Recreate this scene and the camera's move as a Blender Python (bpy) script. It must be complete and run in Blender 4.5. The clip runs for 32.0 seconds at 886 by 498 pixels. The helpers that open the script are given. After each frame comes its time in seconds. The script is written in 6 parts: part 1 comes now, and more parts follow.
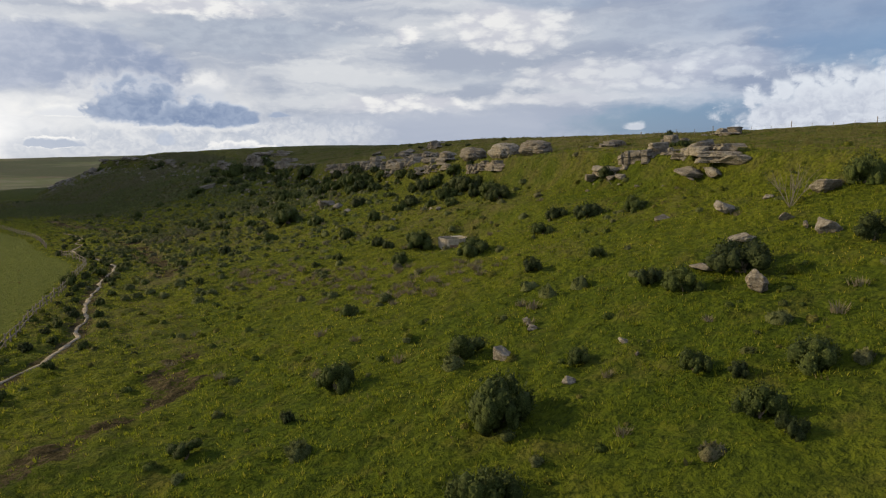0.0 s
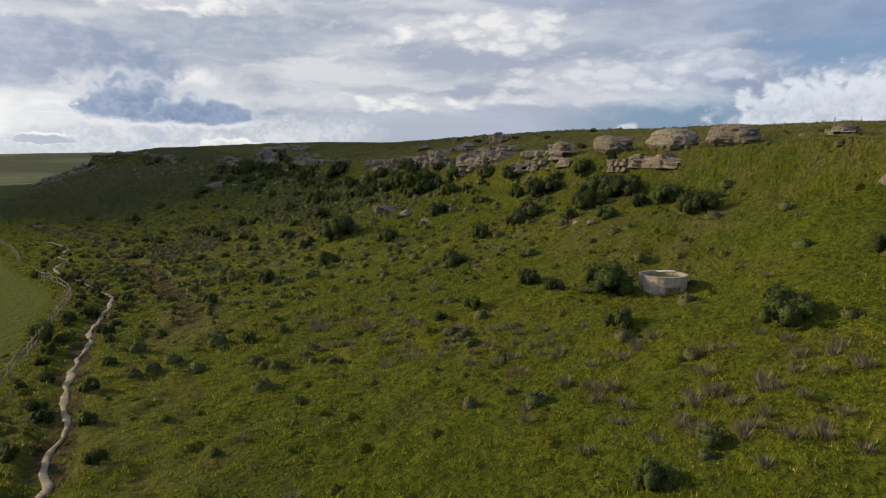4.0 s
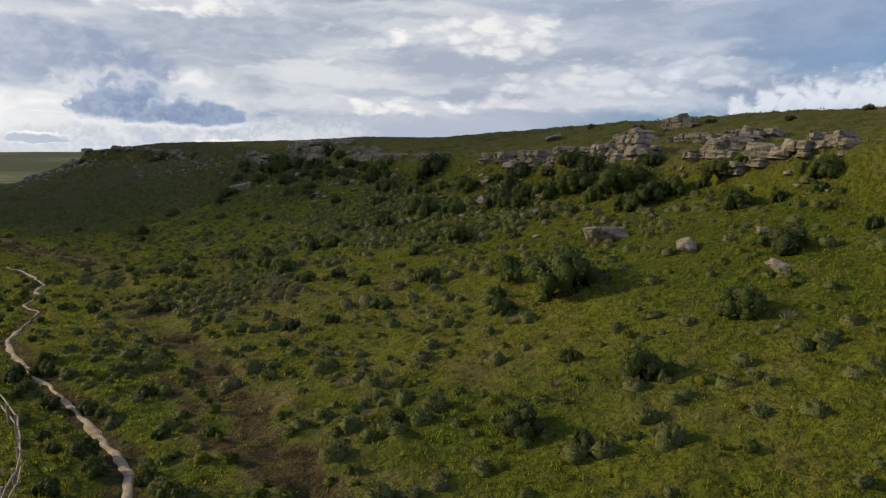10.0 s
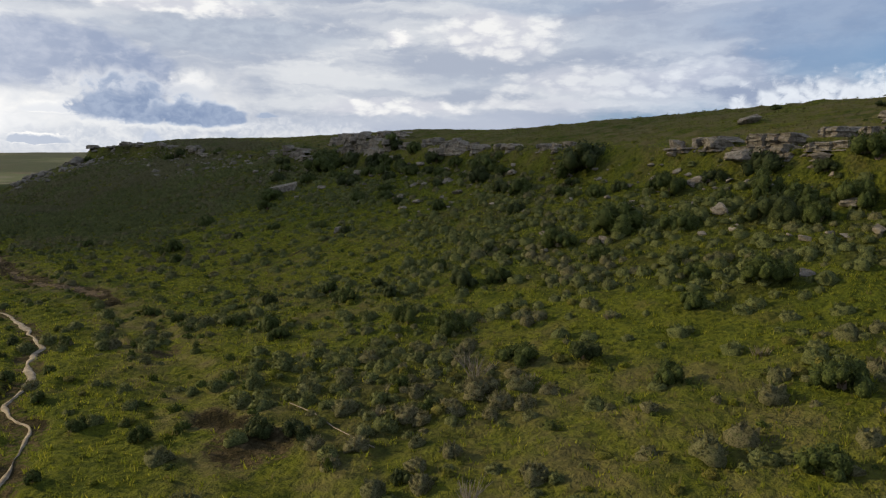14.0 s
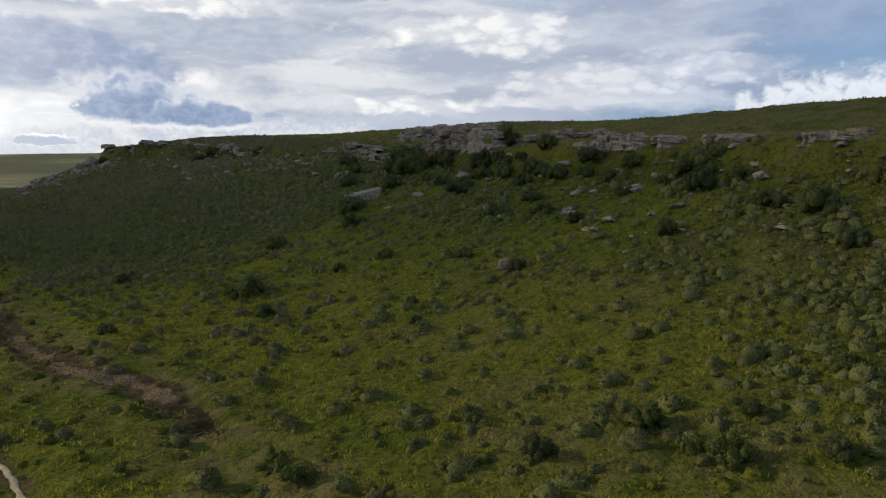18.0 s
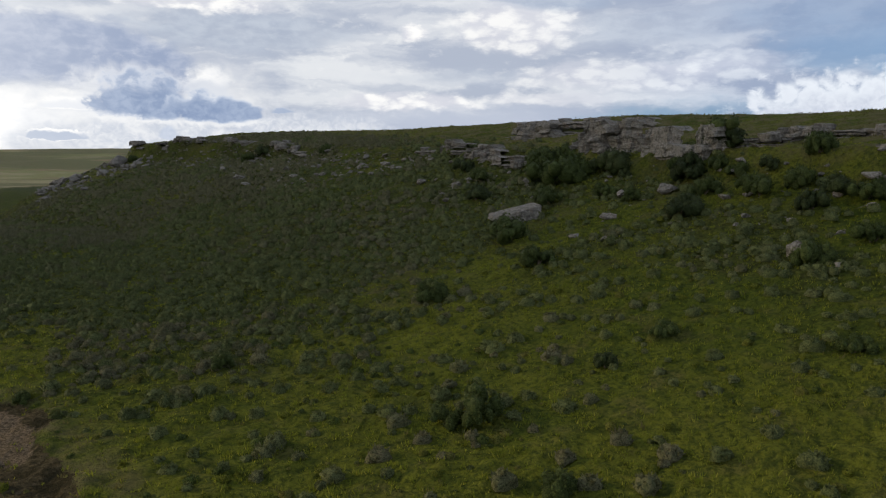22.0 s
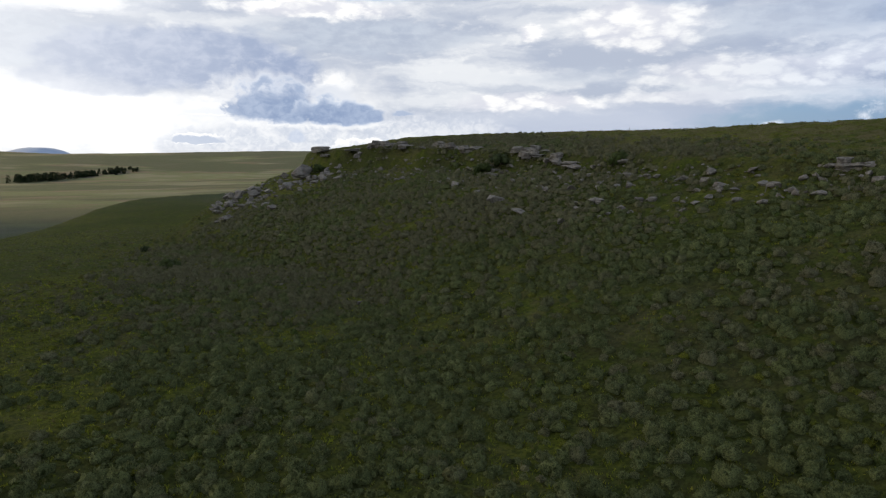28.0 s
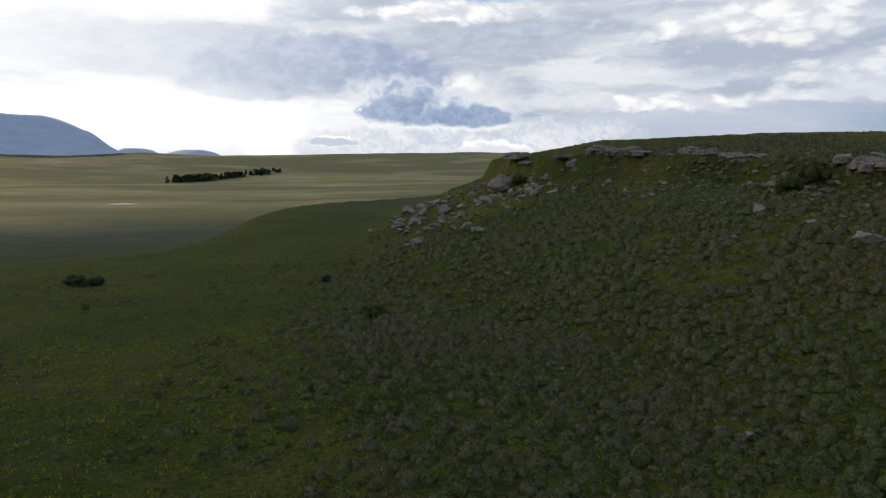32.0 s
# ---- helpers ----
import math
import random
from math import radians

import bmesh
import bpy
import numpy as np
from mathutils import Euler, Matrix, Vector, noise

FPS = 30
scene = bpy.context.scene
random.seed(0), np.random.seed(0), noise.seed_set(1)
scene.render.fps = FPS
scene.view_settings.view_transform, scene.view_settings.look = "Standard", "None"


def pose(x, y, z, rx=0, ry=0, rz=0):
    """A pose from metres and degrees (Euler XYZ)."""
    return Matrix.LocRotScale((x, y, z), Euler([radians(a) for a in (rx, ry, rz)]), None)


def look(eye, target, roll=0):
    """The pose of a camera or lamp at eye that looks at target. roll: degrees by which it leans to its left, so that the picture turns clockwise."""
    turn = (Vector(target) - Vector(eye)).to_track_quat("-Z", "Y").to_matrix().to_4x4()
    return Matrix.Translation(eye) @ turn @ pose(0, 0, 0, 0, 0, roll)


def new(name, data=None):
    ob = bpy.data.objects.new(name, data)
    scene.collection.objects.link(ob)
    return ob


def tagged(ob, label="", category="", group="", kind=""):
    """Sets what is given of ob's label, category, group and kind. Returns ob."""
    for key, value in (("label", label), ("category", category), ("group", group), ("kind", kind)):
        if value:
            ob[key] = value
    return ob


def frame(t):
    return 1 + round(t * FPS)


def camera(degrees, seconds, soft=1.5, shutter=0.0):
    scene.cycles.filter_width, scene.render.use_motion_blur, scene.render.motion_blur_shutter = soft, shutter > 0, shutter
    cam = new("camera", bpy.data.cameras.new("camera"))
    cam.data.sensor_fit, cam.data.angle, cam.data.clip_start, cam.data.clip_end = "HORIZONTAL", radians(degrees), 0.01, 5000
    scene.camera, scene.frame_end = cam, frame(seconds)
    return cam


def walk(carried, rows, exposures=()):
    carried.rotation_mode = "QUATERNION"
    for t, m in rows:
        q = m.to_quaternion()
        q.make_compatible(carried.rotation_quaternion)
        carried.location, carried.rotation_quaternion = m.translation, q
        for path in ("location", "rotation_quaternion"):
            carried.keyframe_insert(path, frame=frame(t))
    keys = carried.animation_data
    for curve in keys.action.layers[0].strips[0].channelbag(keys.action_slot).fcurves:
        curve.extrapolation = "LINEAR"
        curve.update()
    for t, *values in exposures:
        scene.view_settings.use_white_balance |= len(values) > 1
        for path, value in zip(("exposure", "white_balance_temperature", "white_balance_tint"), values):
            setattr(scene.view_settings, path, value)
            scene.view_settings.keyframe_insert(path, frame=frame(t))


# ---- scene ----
# Hillside below a sandstone scarp, seen from a low flight along the valley. y runs along the valley, x points up the slope,
# z = 0 lies about 18 m above the valley floor.
cam = camera(65.5, 32.0, soft=1.2)
# seconds, x, y, z, heading to the right of y, pitch, roll
PATH = [
    (0, -0.00, 0.00, -0.00, 27.30, -7.20, -0.72),
    (1, 0.32, 10.36, -0.10, 27.63, -7.20, -0.41),
    (2, 0.58, 20.73, -0.24, 27.90, -7.20, -0.18),
    (3, 0.62, 31.11, -0.47, 27.98, -7.22, -0.14),
    (4, 0.61, 41.51, -0.76, 27.97, -7.23, -0.21),
    (5, 0.63, 51.93, -1.07, 27.96, -7.23, -0.36),
    (6, 0.73, 62.40, -1.39, 27.96, -7.21, -0.49),
    (7, 1.03, 72.94, -1.70, 28.04, -7.17, -0.50),
    (8, 1.40, 83.54, -2.01, 28.16, -7.11, -0.37),
    (9, 1.78, 94.23, -2.32, 28.36, -7.01, 0.01),
    (10, 2.03, 105.00, -2.65, 28.54, -6.93, 0.42),
    (11, 1.98, 115.89, -3.00, 28.64, -6.94, 0.67),
    (12, 1.76, 126.84, -3.35, 28.66, -6.96, 0.77),
    (13, 1.49, 137.81, -3.65, 28.59, -6.92, 0.62),
    (14, 1.14, 148.79, -3.88, 28.46, -6.88, 0.38),
    (15, 0.77, 159.74, -3.98, 28.31, -6.95, 0.20),
    (16, 0.29, 170.66, -3.97, 28.17, -7.02, 0.05),
    (17, -0.33, 181.56, -3.82, 28.07, -7.03, -0.03),
    (18, -1.09, 192.44, -3.58, 27.98, -7.03, -0.05),
    (19, -1.99, 203.29, -3.23, 27.89, -7.04, 0.01),
    (20, -3.02, 214.11, -2.84, 27.74, -7.08, 0.09),
    (21, -4.14, 224.86, -2.47, 27.57, -7.20, 0.16),
    (22, -5.40, 235.58, -2.10, 27.22, -7.32, 0.18),
    (23, -6.79, 246.29, -1.74, 26.60, -7.38, 0.10),
    (24, -8.39, 256.98, -1.37, 25.58, -7.39, 0.00),
    (25, -10.31, 267.66, -0.99, 23.89, -7.34, -0.04),
    (26, -12.47, 278.30, -0.61, 21.87, -7.29, -0.06),
    (27, -14.81, 288.91, -0.20, 19.79, -7.26, -0.05),
    (28, -17.39, 299.50, 0.22, 17.57, -7.25, -0.04),
    (29, -20.25, 310.05, 0.66, 15.23, -7.30, -0.04),
    (30, -23.34, 320.60, 1.10, 12.74, -7.33, -0.03),
    (31, -26.63, 331.14, 1.57, 10.01, -7.24, 0.02),
    (32, -30.03, 341.69, 2.04, 7.18, -7.12, 0.09),
]


def aim(x, y, z, heading, pitch, roll):
    h, p = radians(heading), radians(pitch)
    to = (x + math.sin(h) * math.cos(p), y + math.cos(h) * math.cos(p), z + math.sin(p))
    return look((x, y, z), to, roll)


walk(cam, [(r[0], aim(*r[1:])) for r in PATH], exposures=[(0, 0.26), (8, 0.28), (13, 0.36), (19, 0.44), (24, 0.50), (28, 0.58), (32, 0.50)])

# ------------------------------------------------------------------ node shorthand


class Graph:
    def __init__(self, tree):
        self.t = tree
        tree.nodes.clear()

    def node(self, kind, **kw):
        n = self.t.nodes.new(kind)
        for k, val in kw.items():
            setattr(n, k, val)
        return n

    def put(self, sock, val):
        if isinstance(val, bpy.types.NodeSocket):
            self.t.links.new(val, sock)
        elif isinstance(val, (tuple, list)) and len(val) == 3 and sock.type == "RGBA":
            sock.default_value = (*val, 1)
        else:
            sock.default_value = val

    def math(self, op, a, b=0.0, c=0.0, clamp=False):
        n = self.node("ShaderNodeMath", operation=op, use_clamp=clamp)
        for i, val in enumerate((a, b, c)):
            self.put(n.inputs[i], val)
        return n.outputs[0]

    def vec(self, x, y, z):
        n = self.node("ShaderNodeCombineXYZ")
        for i, val in enumerate((x, y, z)):
            self.put(n.inputs[i], val)
        return n.outputs[0]

    def split(self, v):
        n = self.node("ShaderNodeSeparateXYZ")
        self.put(n.inputs[0], v)
        return n.outputs

    def noise(self, v, scale, detail=4.0, rough=0.55, warp=0.0, dims="3D"):
        n = self.node("ShaderNodeTexNoise", noise_dimensions=dims)
        self.put(n.inputs["Vector"], v)
        n.inputs["Scale"].default_value, n.inputs["Detail"].default_value = scale, detail
        n.inputs["Roughness"].default_value, n.inputs["Distortion"].default_value = rough, warp
        return n.outputs[0]

    def voronoi(self, v, scale, feature="F1"):
        n = self.node("ShaderNodeTexVoronoi", feature=feature)
        self.put(n.inputs["Vector"], v)
        n.inputs["Scale"].default_value = scale
        return n.outputs[0]

    def ramp(self, f, lo, hi, a=0.0, b=1.0, smooth=True):
        n = self.node("ShaderNodeMapRange", interpolation_type="SMOOTHSTEP" if smooth else "LINEAR")
        for i, val in enumerate((f, lo, hi, a, b)):
            self.put(n.inputs[i], val)
        return n.outputs[0]

    def mix(self, f, a, b, blend="MIX"):
        n = self.node("ShaderNodeMix", data_type="RGBA", blend_type=blend)
        self.put(n.inputs[0], f)
        self.put(n.inputs[6], a)
        self.put(n.inputs[7], b)
        return n.outputs[2]

    def scale(self, v, s):
        n = self.node("ShaderNodeVectorMath", operation="MULTIPLY")
        self.put(n.inputs[0], v)
        n.inputs[1].default_value = s
        return n.outputs[0]

    def add(self, a, b):
        n = self.node("ShaderNodeVectorMath", operation="ADD")
        self.put(n.inputs[0], a)
        self.put(n.inputs[1], b)
        return n.outputs[0]


# ------------------------------------------------------------------ sky and sun
SUN_AZ, SUN_EL = -50.0, 21.0


def build_sky():
    w = bpy.data.worlds.new("sky")
    w.use_nodes = True
    g = Graph(w.node_tree)
    out = g.node("ShaderNodeOutputWorld")
    bg = g.node("ShaderNodeBackground")
    sky = g.node("ShaderNodeTexSky", sky_type="NISHITA", sun_disc=False)
    sky.sun_elevation, sky.sun_rotation = radians(SUN_EL), radians(SUN_AZ)
    sky.air_density, sky.dust_density, sky.ozone_density = 1.2, 1.0, 2.0
    co = g.node("ShaderNodeTexCoord").outputs["Generated"]
    x, y, z = g.split(co)
    flat = g.math("SQRT", g.math("ADD", g.math("MULTIPLY", x, x), g.math("MULTIPLY", y, y)))
    deg = 57.29578
    az = g.math("MULTIPLY", g.math("ARCTAN2", x, y), deg)
    el = g.math("MULTIPLY", g.math("ARCTAN2", z, flat), deg)
    # billows, drawn out along the horizon
    p = g.vec(g.math("MULTIPLY", az, 0.10), g.math("MULTIPLY", el, 0.22), 0.0)
    warp = g.math("SUBTRACT", g.noise(p, 2.2, 8.0, 0.6), 0.5)
    warp2 = g.math("SUBTRACT", g.noise(g.add(p, (7.3, 2.1, 0.0)), 2.4, 8.0, 0.6), 0.5)
    fine = g.math("SUBTRACT", g.noise(g.add(p, (3.7, 9.2, 1.0)), 5.5, 9.0, 0.6, 0.3), 0.5)
    puffs = g.math("SUBTRACT", g.voronoi(g.add(p, g.scale(g.vec(warp, warp2, 0.0), (0.5, 0.5, 0.0))), 5.0), 0.45)
    bands = g.noise(g.add(g.scale(p, (0.45, 1.2, 1.0)), g.scale(g.vec(warp, warp2, 0.0), (0.5, 0.5, 0.0))), 1.7, 6.0, 0.5, 0.4)

    def patch(a, e, ra, re, soft=0.3, ragged=1.0, flat=1.0):
        """An uneven-edged field of cloud round azimuth a and elevation e; flat > 1 cuts its lower side short."""
        da = g.math("DIVIDE", g.math("ADD", g.math("SUBTRACT", az, a), g.math("MULTIPLY", warp, 5.0 * ragged)), ra)
        up = g.math("ADD", g.math("SUBTRACT", el, e), g.math("MULTIPLY", warp2, 2.4 * ragged))
        de = g.math("DIVIDE", g.math("MAXIMUM", up, g.math("MULTIPLY", up, -flat)), re)
        r = g.math("SQRT", g.math("ADD", g.math("MULTIPLY", da, da), g.math("MULTIPLY", de, de)))
        r = g.math("ADD", r, g.math("ADD", g.math("MULTIPLY", fine, 0.9 * ragged), g.math("MULTIPLY", puffs, 0.35 * ragged)))
        return g.ramp(r, 1.0 + soft, 1.0 - soft)

    def lay(col, fields, tone, soft=0.3, ragged=1.0, flat=1.0):
        for a, e, ra, re, much in fields:
            col = g.mix(g.math("MULTIPLY", patch(a, e, ra, re, soft, ragged, flat), much), col, tone)
        return col

    white = g.mix(g.ramp(g.math("ADD", fine, puffs), -0.25, 0.3), (9.0, 8.9, 8.7), (6.0, 6.1, 6.7))
    ash = g.mix(g.ramp(g.math("ADD", fine, warp), -0.2, 0.25), (4.7, 5.2, 6.0), (3.5, 4.0, 5.0))
    slate = g.mix(g.ramp(g.math("ADD", fine, puffs), -0.3, 0.25), (3.6, 4.3, 5.7), (1.75, 2.35, 3.6))
    blue = g.mix(0.55, sky.outputs[0], (1.9, 3.5, 6.2))
    col = g.mix(g.ramp(bands, 0.38, 0.66), (3.8, 4.25, 5.2), (6.7, 6.9, 7.2))
    col = g.mix(g.ramp(fine, 0.04, 0.24, 0.0, 0.35), col, (8.4, 8.4, 8.3))
    # wide fields: grey banks, pale bands, blue gaps
    col = lay(col, ((11, 9.8, 9, 1.3, 0.85), (44, 10.2, 10, 1.2, 0.7), (33, 6.6, 9, 0.7, 0.5)), ash, 0.5, 0.7)
    col = lay(col, ((30, 2.8, 12, 1.7, 0.9),), (4.2, 4.65, 5.7), 0.6, 0.7)
    col = lay(col, ((46.5, 2.6, 8, 1.7, 1.0), (58, 8.2, 5.5, 1.8, 0.7), (11, 13.6, 6, 1.1, 0.9), (66, 9, 7, 5, 0.8)), blue, 0.5, 0.8)
    col = lay(col, ((42, 6.6, 9.5, 1.1, 0.65), (49, 7.4, 5, 0.7, 0.5), (24, 4.7, 6, 0.75, 0.85), (33, 10.6, 5.0, 2.0, 0.75), (25, 10.2, 1.3, 0.5, 0.9), (7, 11.9, 7, 0.75, 0.9), (36, 5.0, 5, 0.5, 0.5)), white, 0.35, 0.9)
    col = lay(col, ((57, 10.8, 7, 2.2, 0.8), (36, 12.6, 6, 0.8, 0.5)), g.mix(0.35, ash, blue), 0.5, 0.7)
    # towards the sun: one long grey bank, light above and below it
    col = lay(col, ((-15, 3.4, 13, 2.1, 0.9), (-18, 13.5, 14, 2.6, 0.95), (-6.5, 1.6, 2.2, 1.4, 0.9)), (10.2, 10.1, 9.9), 0.5, 0.6)
    col = lay(col, ((-14, 8.2, 14, 1.9, 0.9),), ash, 0.3, 0.7)
    col = lay(col, ((-17, 3.0, 7, 0.25, 0.6), (-14, 1.9, 4, 0.2, 0.5)), (6.2, 6.5, 7.0), 0.5, 0.5)
    # heaped clouds: lit rims first, the shaded bodies before them
    q = g.vec(g.math("MULTIPLY", az, 0.35), g.math("MULTIPLY", el, 0.42), 0.0)
    curl = g.math("SUBTRACT", g.noise(q, 1.7, 7.0, 0.55, 0.4), 0.5)
    knob = g.math("SUBTRACT", g.noise(g.add(q, (4.0, 8.0, 0.0)), 4.4, 6.0, 0.6, 0.8), 0.5)

    bubble = g.math("SUBTRACT", 0.42, g.voronoi(g.add(q, g.scale(g.vec(curl, knob, 0.0), (0.5, 0.5, 0.0))), 2.3))
    bubble = g.math("ADD", bubble, g.math("MULTIPLY", g.math("SUBTRACT", 0.42, g.voronoi(g.add(q, (3.1, 5.7, 0.0)), 4.2)), 0.2))

    def heap(col, a, base, ra, high, body, rim, lit=0.55, much=1.0, edge=0.10):
        """A heaped cloud on a level base, knobbly above, its rim lit from behind."""
        da = g.math("DIVIDE", g.math("ADD", g.math("SUBTRACT", az, a), g.math("MULTIPLY", curl, 1.2)), ra)
        up = g.math("ADD", g.math("SUBTRACT", el, base), g.math("MULTIPLY", fine, 0.5))
        de = g.math("DIVIDE", g.math("MAXIMUM", up, g.math("MULTIPLY", up, -3.5)), high)
        r = g.math("SQRT", g.math("ADD", g.math("MULTIPLY", da, da), g.math("MULTIPLY", de, de)))
        r = g.math("SUBTRACT", r, g.math("ADD", g.math("MULTIPLY", curl, 0.9), g.math("ADD", g.math("MULTIPLY", knob, 0.4), g.math("MULTIPLY", bubble, 0.4))))
        tone = g.mix(g.math("MULTIPLY", g.ramp(g.math("SUBTRACT", r, g.math("MULTIPLY", curl, 0.7)), lit, 1.0), g.ramp(de, 0.15, 0.7)), body, rim)
        return g.mix(g.math("MULTIPLY", g.ramp(r, 1.0 + edge, 1.0 - edge), much), col, tone)

    bright = (10.0, 9.8, 9.4)
    haze = g.mix(g.ramp(g.math("ADD", curl, knob), -0.25, 0.25), (5.2, 5.6, 6.4), (7.6, 7.7, 7.9))
    col = lay(col, ((4, 1.6, 9, 1.6, 0.8), (16, 2.2, 6, 1.5, 0.7)), haze, 0.4, 0.9)
    col = lay(col, ((9.8, 5.8, 3.0, 1.5, 0.5), (-1.5, 4.3, 3.4, 0.9, 0.8)), g.mix(g.ramp(curl, -0.2, 0.2), (8.8, 8.7, 8.5), (6.6, 6.8, 7.2)), 0.6, 0.9)
    bank = g.mix(g.ramp(g.math("ADD", curl, fine), -0.22, 0.28), (2.7, 3.3, 4.7), (4.0, 4.5, 5.7))
    col = lay(col, ((-3.0, 7.8, 9.4, 2.3, 0.95), (4.6, 6.4, 3.4, 2.2, 0.92), (-8, 6.0, 6, 1.2, 0.6)), bank, 0.2, 0.5)
    col = heap(col, -0.4, 3.75, 2.6, 0.75, (7.2, 7.4, 7.8), (9.4, 9.3, 9.0), 0.2, 0.95, 0.2)
    body = g.mix(g.ramp(g.math("ADD", curl, knob), -0.3, 0.3), (2.1, 2.8, 4.3), (3.3, 4.0, 5.4))
    for a, base, ra, high in ((3.0, 3.7, 4.2, 3.1), (9.0, 3.2, 4.6, 2.0)):
        col = heap(col, a, base, ra, high, (7.0, 7.2, 7.6), (9.0, 8.95, 8.8), 0.4, 0.7, 0.4)
    col = heap(col, 8.6, 5.0, 2.0, 2.1, (6.2, 6.5, 7.1), (9.4, 9.3, 9.1), 0.4, 0.8, 0.25)
    col = heap(col, 3.9, 3.85, 3.5, 2.9, body, (5.2, 5.7, 6.7), 0.6, 1.0, 0.14)
    col = heap(col, 8.8, 3.4, 4.0, 1.75, body, (4.9, 5.5, 6.6), 0.6, 1.0, 0.14)
    col = heap(col, 14.2, 3.75, 1.0, 0.35, (3.4, 4.1, 5.5), (5.0, 5.5, 6.4), 0.6, 0.8, 0.3)
    col = heap(col, -1.7, 1.55, 2.0, 0.75, (3.9, 4.5, 5.7), bright, 0.7, 0.9)
    col = heap(col, 5.6, 1.7, 0.8, 1.0, (4.2, 4.9, 6.3), (5.0, 5.5, 6.4), 0.7, 0.6, 0.3)
    col = heap(col, 11.5, 0.6, 3.2, 1.3, (6.4, 6.6, 7.1), bright, 0.55, 0.8)
    col = heap(col, 58.0, 2.7, 8.0, 3.6, g.mix(g.ramp(g.math("ADD", curl, knob), -0.3, 0.25), (6.4, 6.5, 6.9), (8.6, 8.5, 8.4)), (9.4, 9.3, 9.0), 0.4, 1.0, 0.2)
    col = heap(col, 42.8, 2.5, 0.8, 0.5, (7.4, 7.5, 7.8), (8.6, 8.6, 8.6), 0.4, 0.8, 0.3)
    col = g.mix(g.ramp(az, 32.0, 52.0, 0.0, 0.5), col, g.mix(1.0, col, (0.55, 0.66, 0.85), "MULTIPLY"))
    # brighter towards the sun, pale at the horizon
    col = g.mix(g.ramp(az, 10.0, -34.0, 0.0, 0.6), col, (10.4, 10.3, 10.1))
    col = g.mix(g.ramp(el, 2.0, -0.3, 0.0, 0.4), col, (6.6, 6.7, 7.0))
    # high overhead the cloud deck goes on
    col = g.mix(g.ramp(el, 15.0, 34.0, 0.0, 0.9), col, (3.8, 4.3, 5.3))
    g.put(bg.inputs[0], col)
    bg.inputs[1].default_value = 0.085
    g.t.links.new(bg.outputs[0], out.inputs[0])
    scene.world = w


build_sky()
sun = new("sun", bpy.data.lights.new("sun", "SUN"))
sun.data.energy, sun.data.angle, sun.data.color = 5.0, radians(2.2), (1.0, 0.755, 0.40)
SUN_WAY = Vector((math.sin(radians(SUN_AZ)) * math.cos(radians(SUN_EL)), math.cos(radians(SUN_AZ)) * math.cos(radians(SUN_EL)), math.sin(radians(SUN_EL))))
sun.matrix_world = look((0, 0, 0), -SUN_WAY)

# ------------------------------------------------------------------ numbers of the land
# y, valley floor, slope power, cliff foot x and z, cliff top, plateau 40 m and 140 m behind
STATIONS = np.array([
    (-120, -16.7, 1.04, 65.1, -2.4, -0.9, 2.9, 8.3),
    (30, -17.1, 1.19, 60.0, -1.7, 0.3, 3.6, 9.6),
    (90, -18.1, 1.67, 62.2, -4.4, 1.0, 4.4, 10.2),
    (130, -18.4, 1.84, 62.4, -4.8, -0.2, 5.5, 8.3),
    (180, -19.1, 1.93, 66.2, -5.5, -1.9, 6.8, 7.8),
    (240, -20.0, 1.91, 65.6, -5.0, -1.2, 6.8, 8.5),
    (310, -19.7, 1.63, 65.2, -4.6, -0.5, 6.3, 9.3),
    (360, -18.7, 1.10, 57.6, -2.3, -0.2, 7.7, 9.5),
    (410, -18.7, 0.80, 46.8, -1.7, 1.0, 7.6, 10.5),
    (460, -20.0, 0.66, 37.1, -1.6, 2.9, 7.5, 11.4),
    (495, -20.8, 0.72, 19.0, -1.5, 4.0, 8.3, 11.6),
    (520, -21.4, 0.66, 8.5, -2.0, 3.2, 8.6, 11.8),
    (640, -22.5, 0.70, 8.5, -2.0, 3.8, 10.7, 12.1),
])
TRAIL = ((-16, 44), (-9, 62), (-7.4, 66.5), (-4.5, 73.5), (-2.2, 82.5), (-1, 95), (-0.8, 106), (0.5, 116.3), (2, 128), (3.4, 137), (4.0, 144), (2.6, 152.5),
         (-0.5, 165), (-3.7, 179.5), (-2.3, 188), (-1.7, 194.6), (-3.5, 201), (-1.9, 207.2), (-2.7, 213), (-1.7, 218), (-3.3, 227), (-4.7, 232), (-8, 243))
GULLY = ((9.5, 112), (12.2, 128), (11.3, 145), (11.4, 160), (8.8, 186), (7.4, 208), (7.3, 216), (5.2, 236), (2.2, 248.5), (-2.2, 253.3), (-6.6, 267), (-8.4, 276), (-12, 292))
TRACK = ((7.6, 160), (8.1, 153), (8.4, 145.5), (9.6, 141), (10.7, 136), (11.2, 132.5), (11.5, 128))
GROOVE = ((43, 254.3), (41, 253.2), (35, 250.3), (30, 247.9), (25.8, 244.6), (20, 241))
WASH = ((-9, 40), (-3.8, 45), (-1.1, 48.2), (5.1, 55.6), (5.8, 65))


def blend(a, b, x):
    t = np.clip((x - a) / (b - a), 0, 1)
    return t * t * (3 - 2 * t)


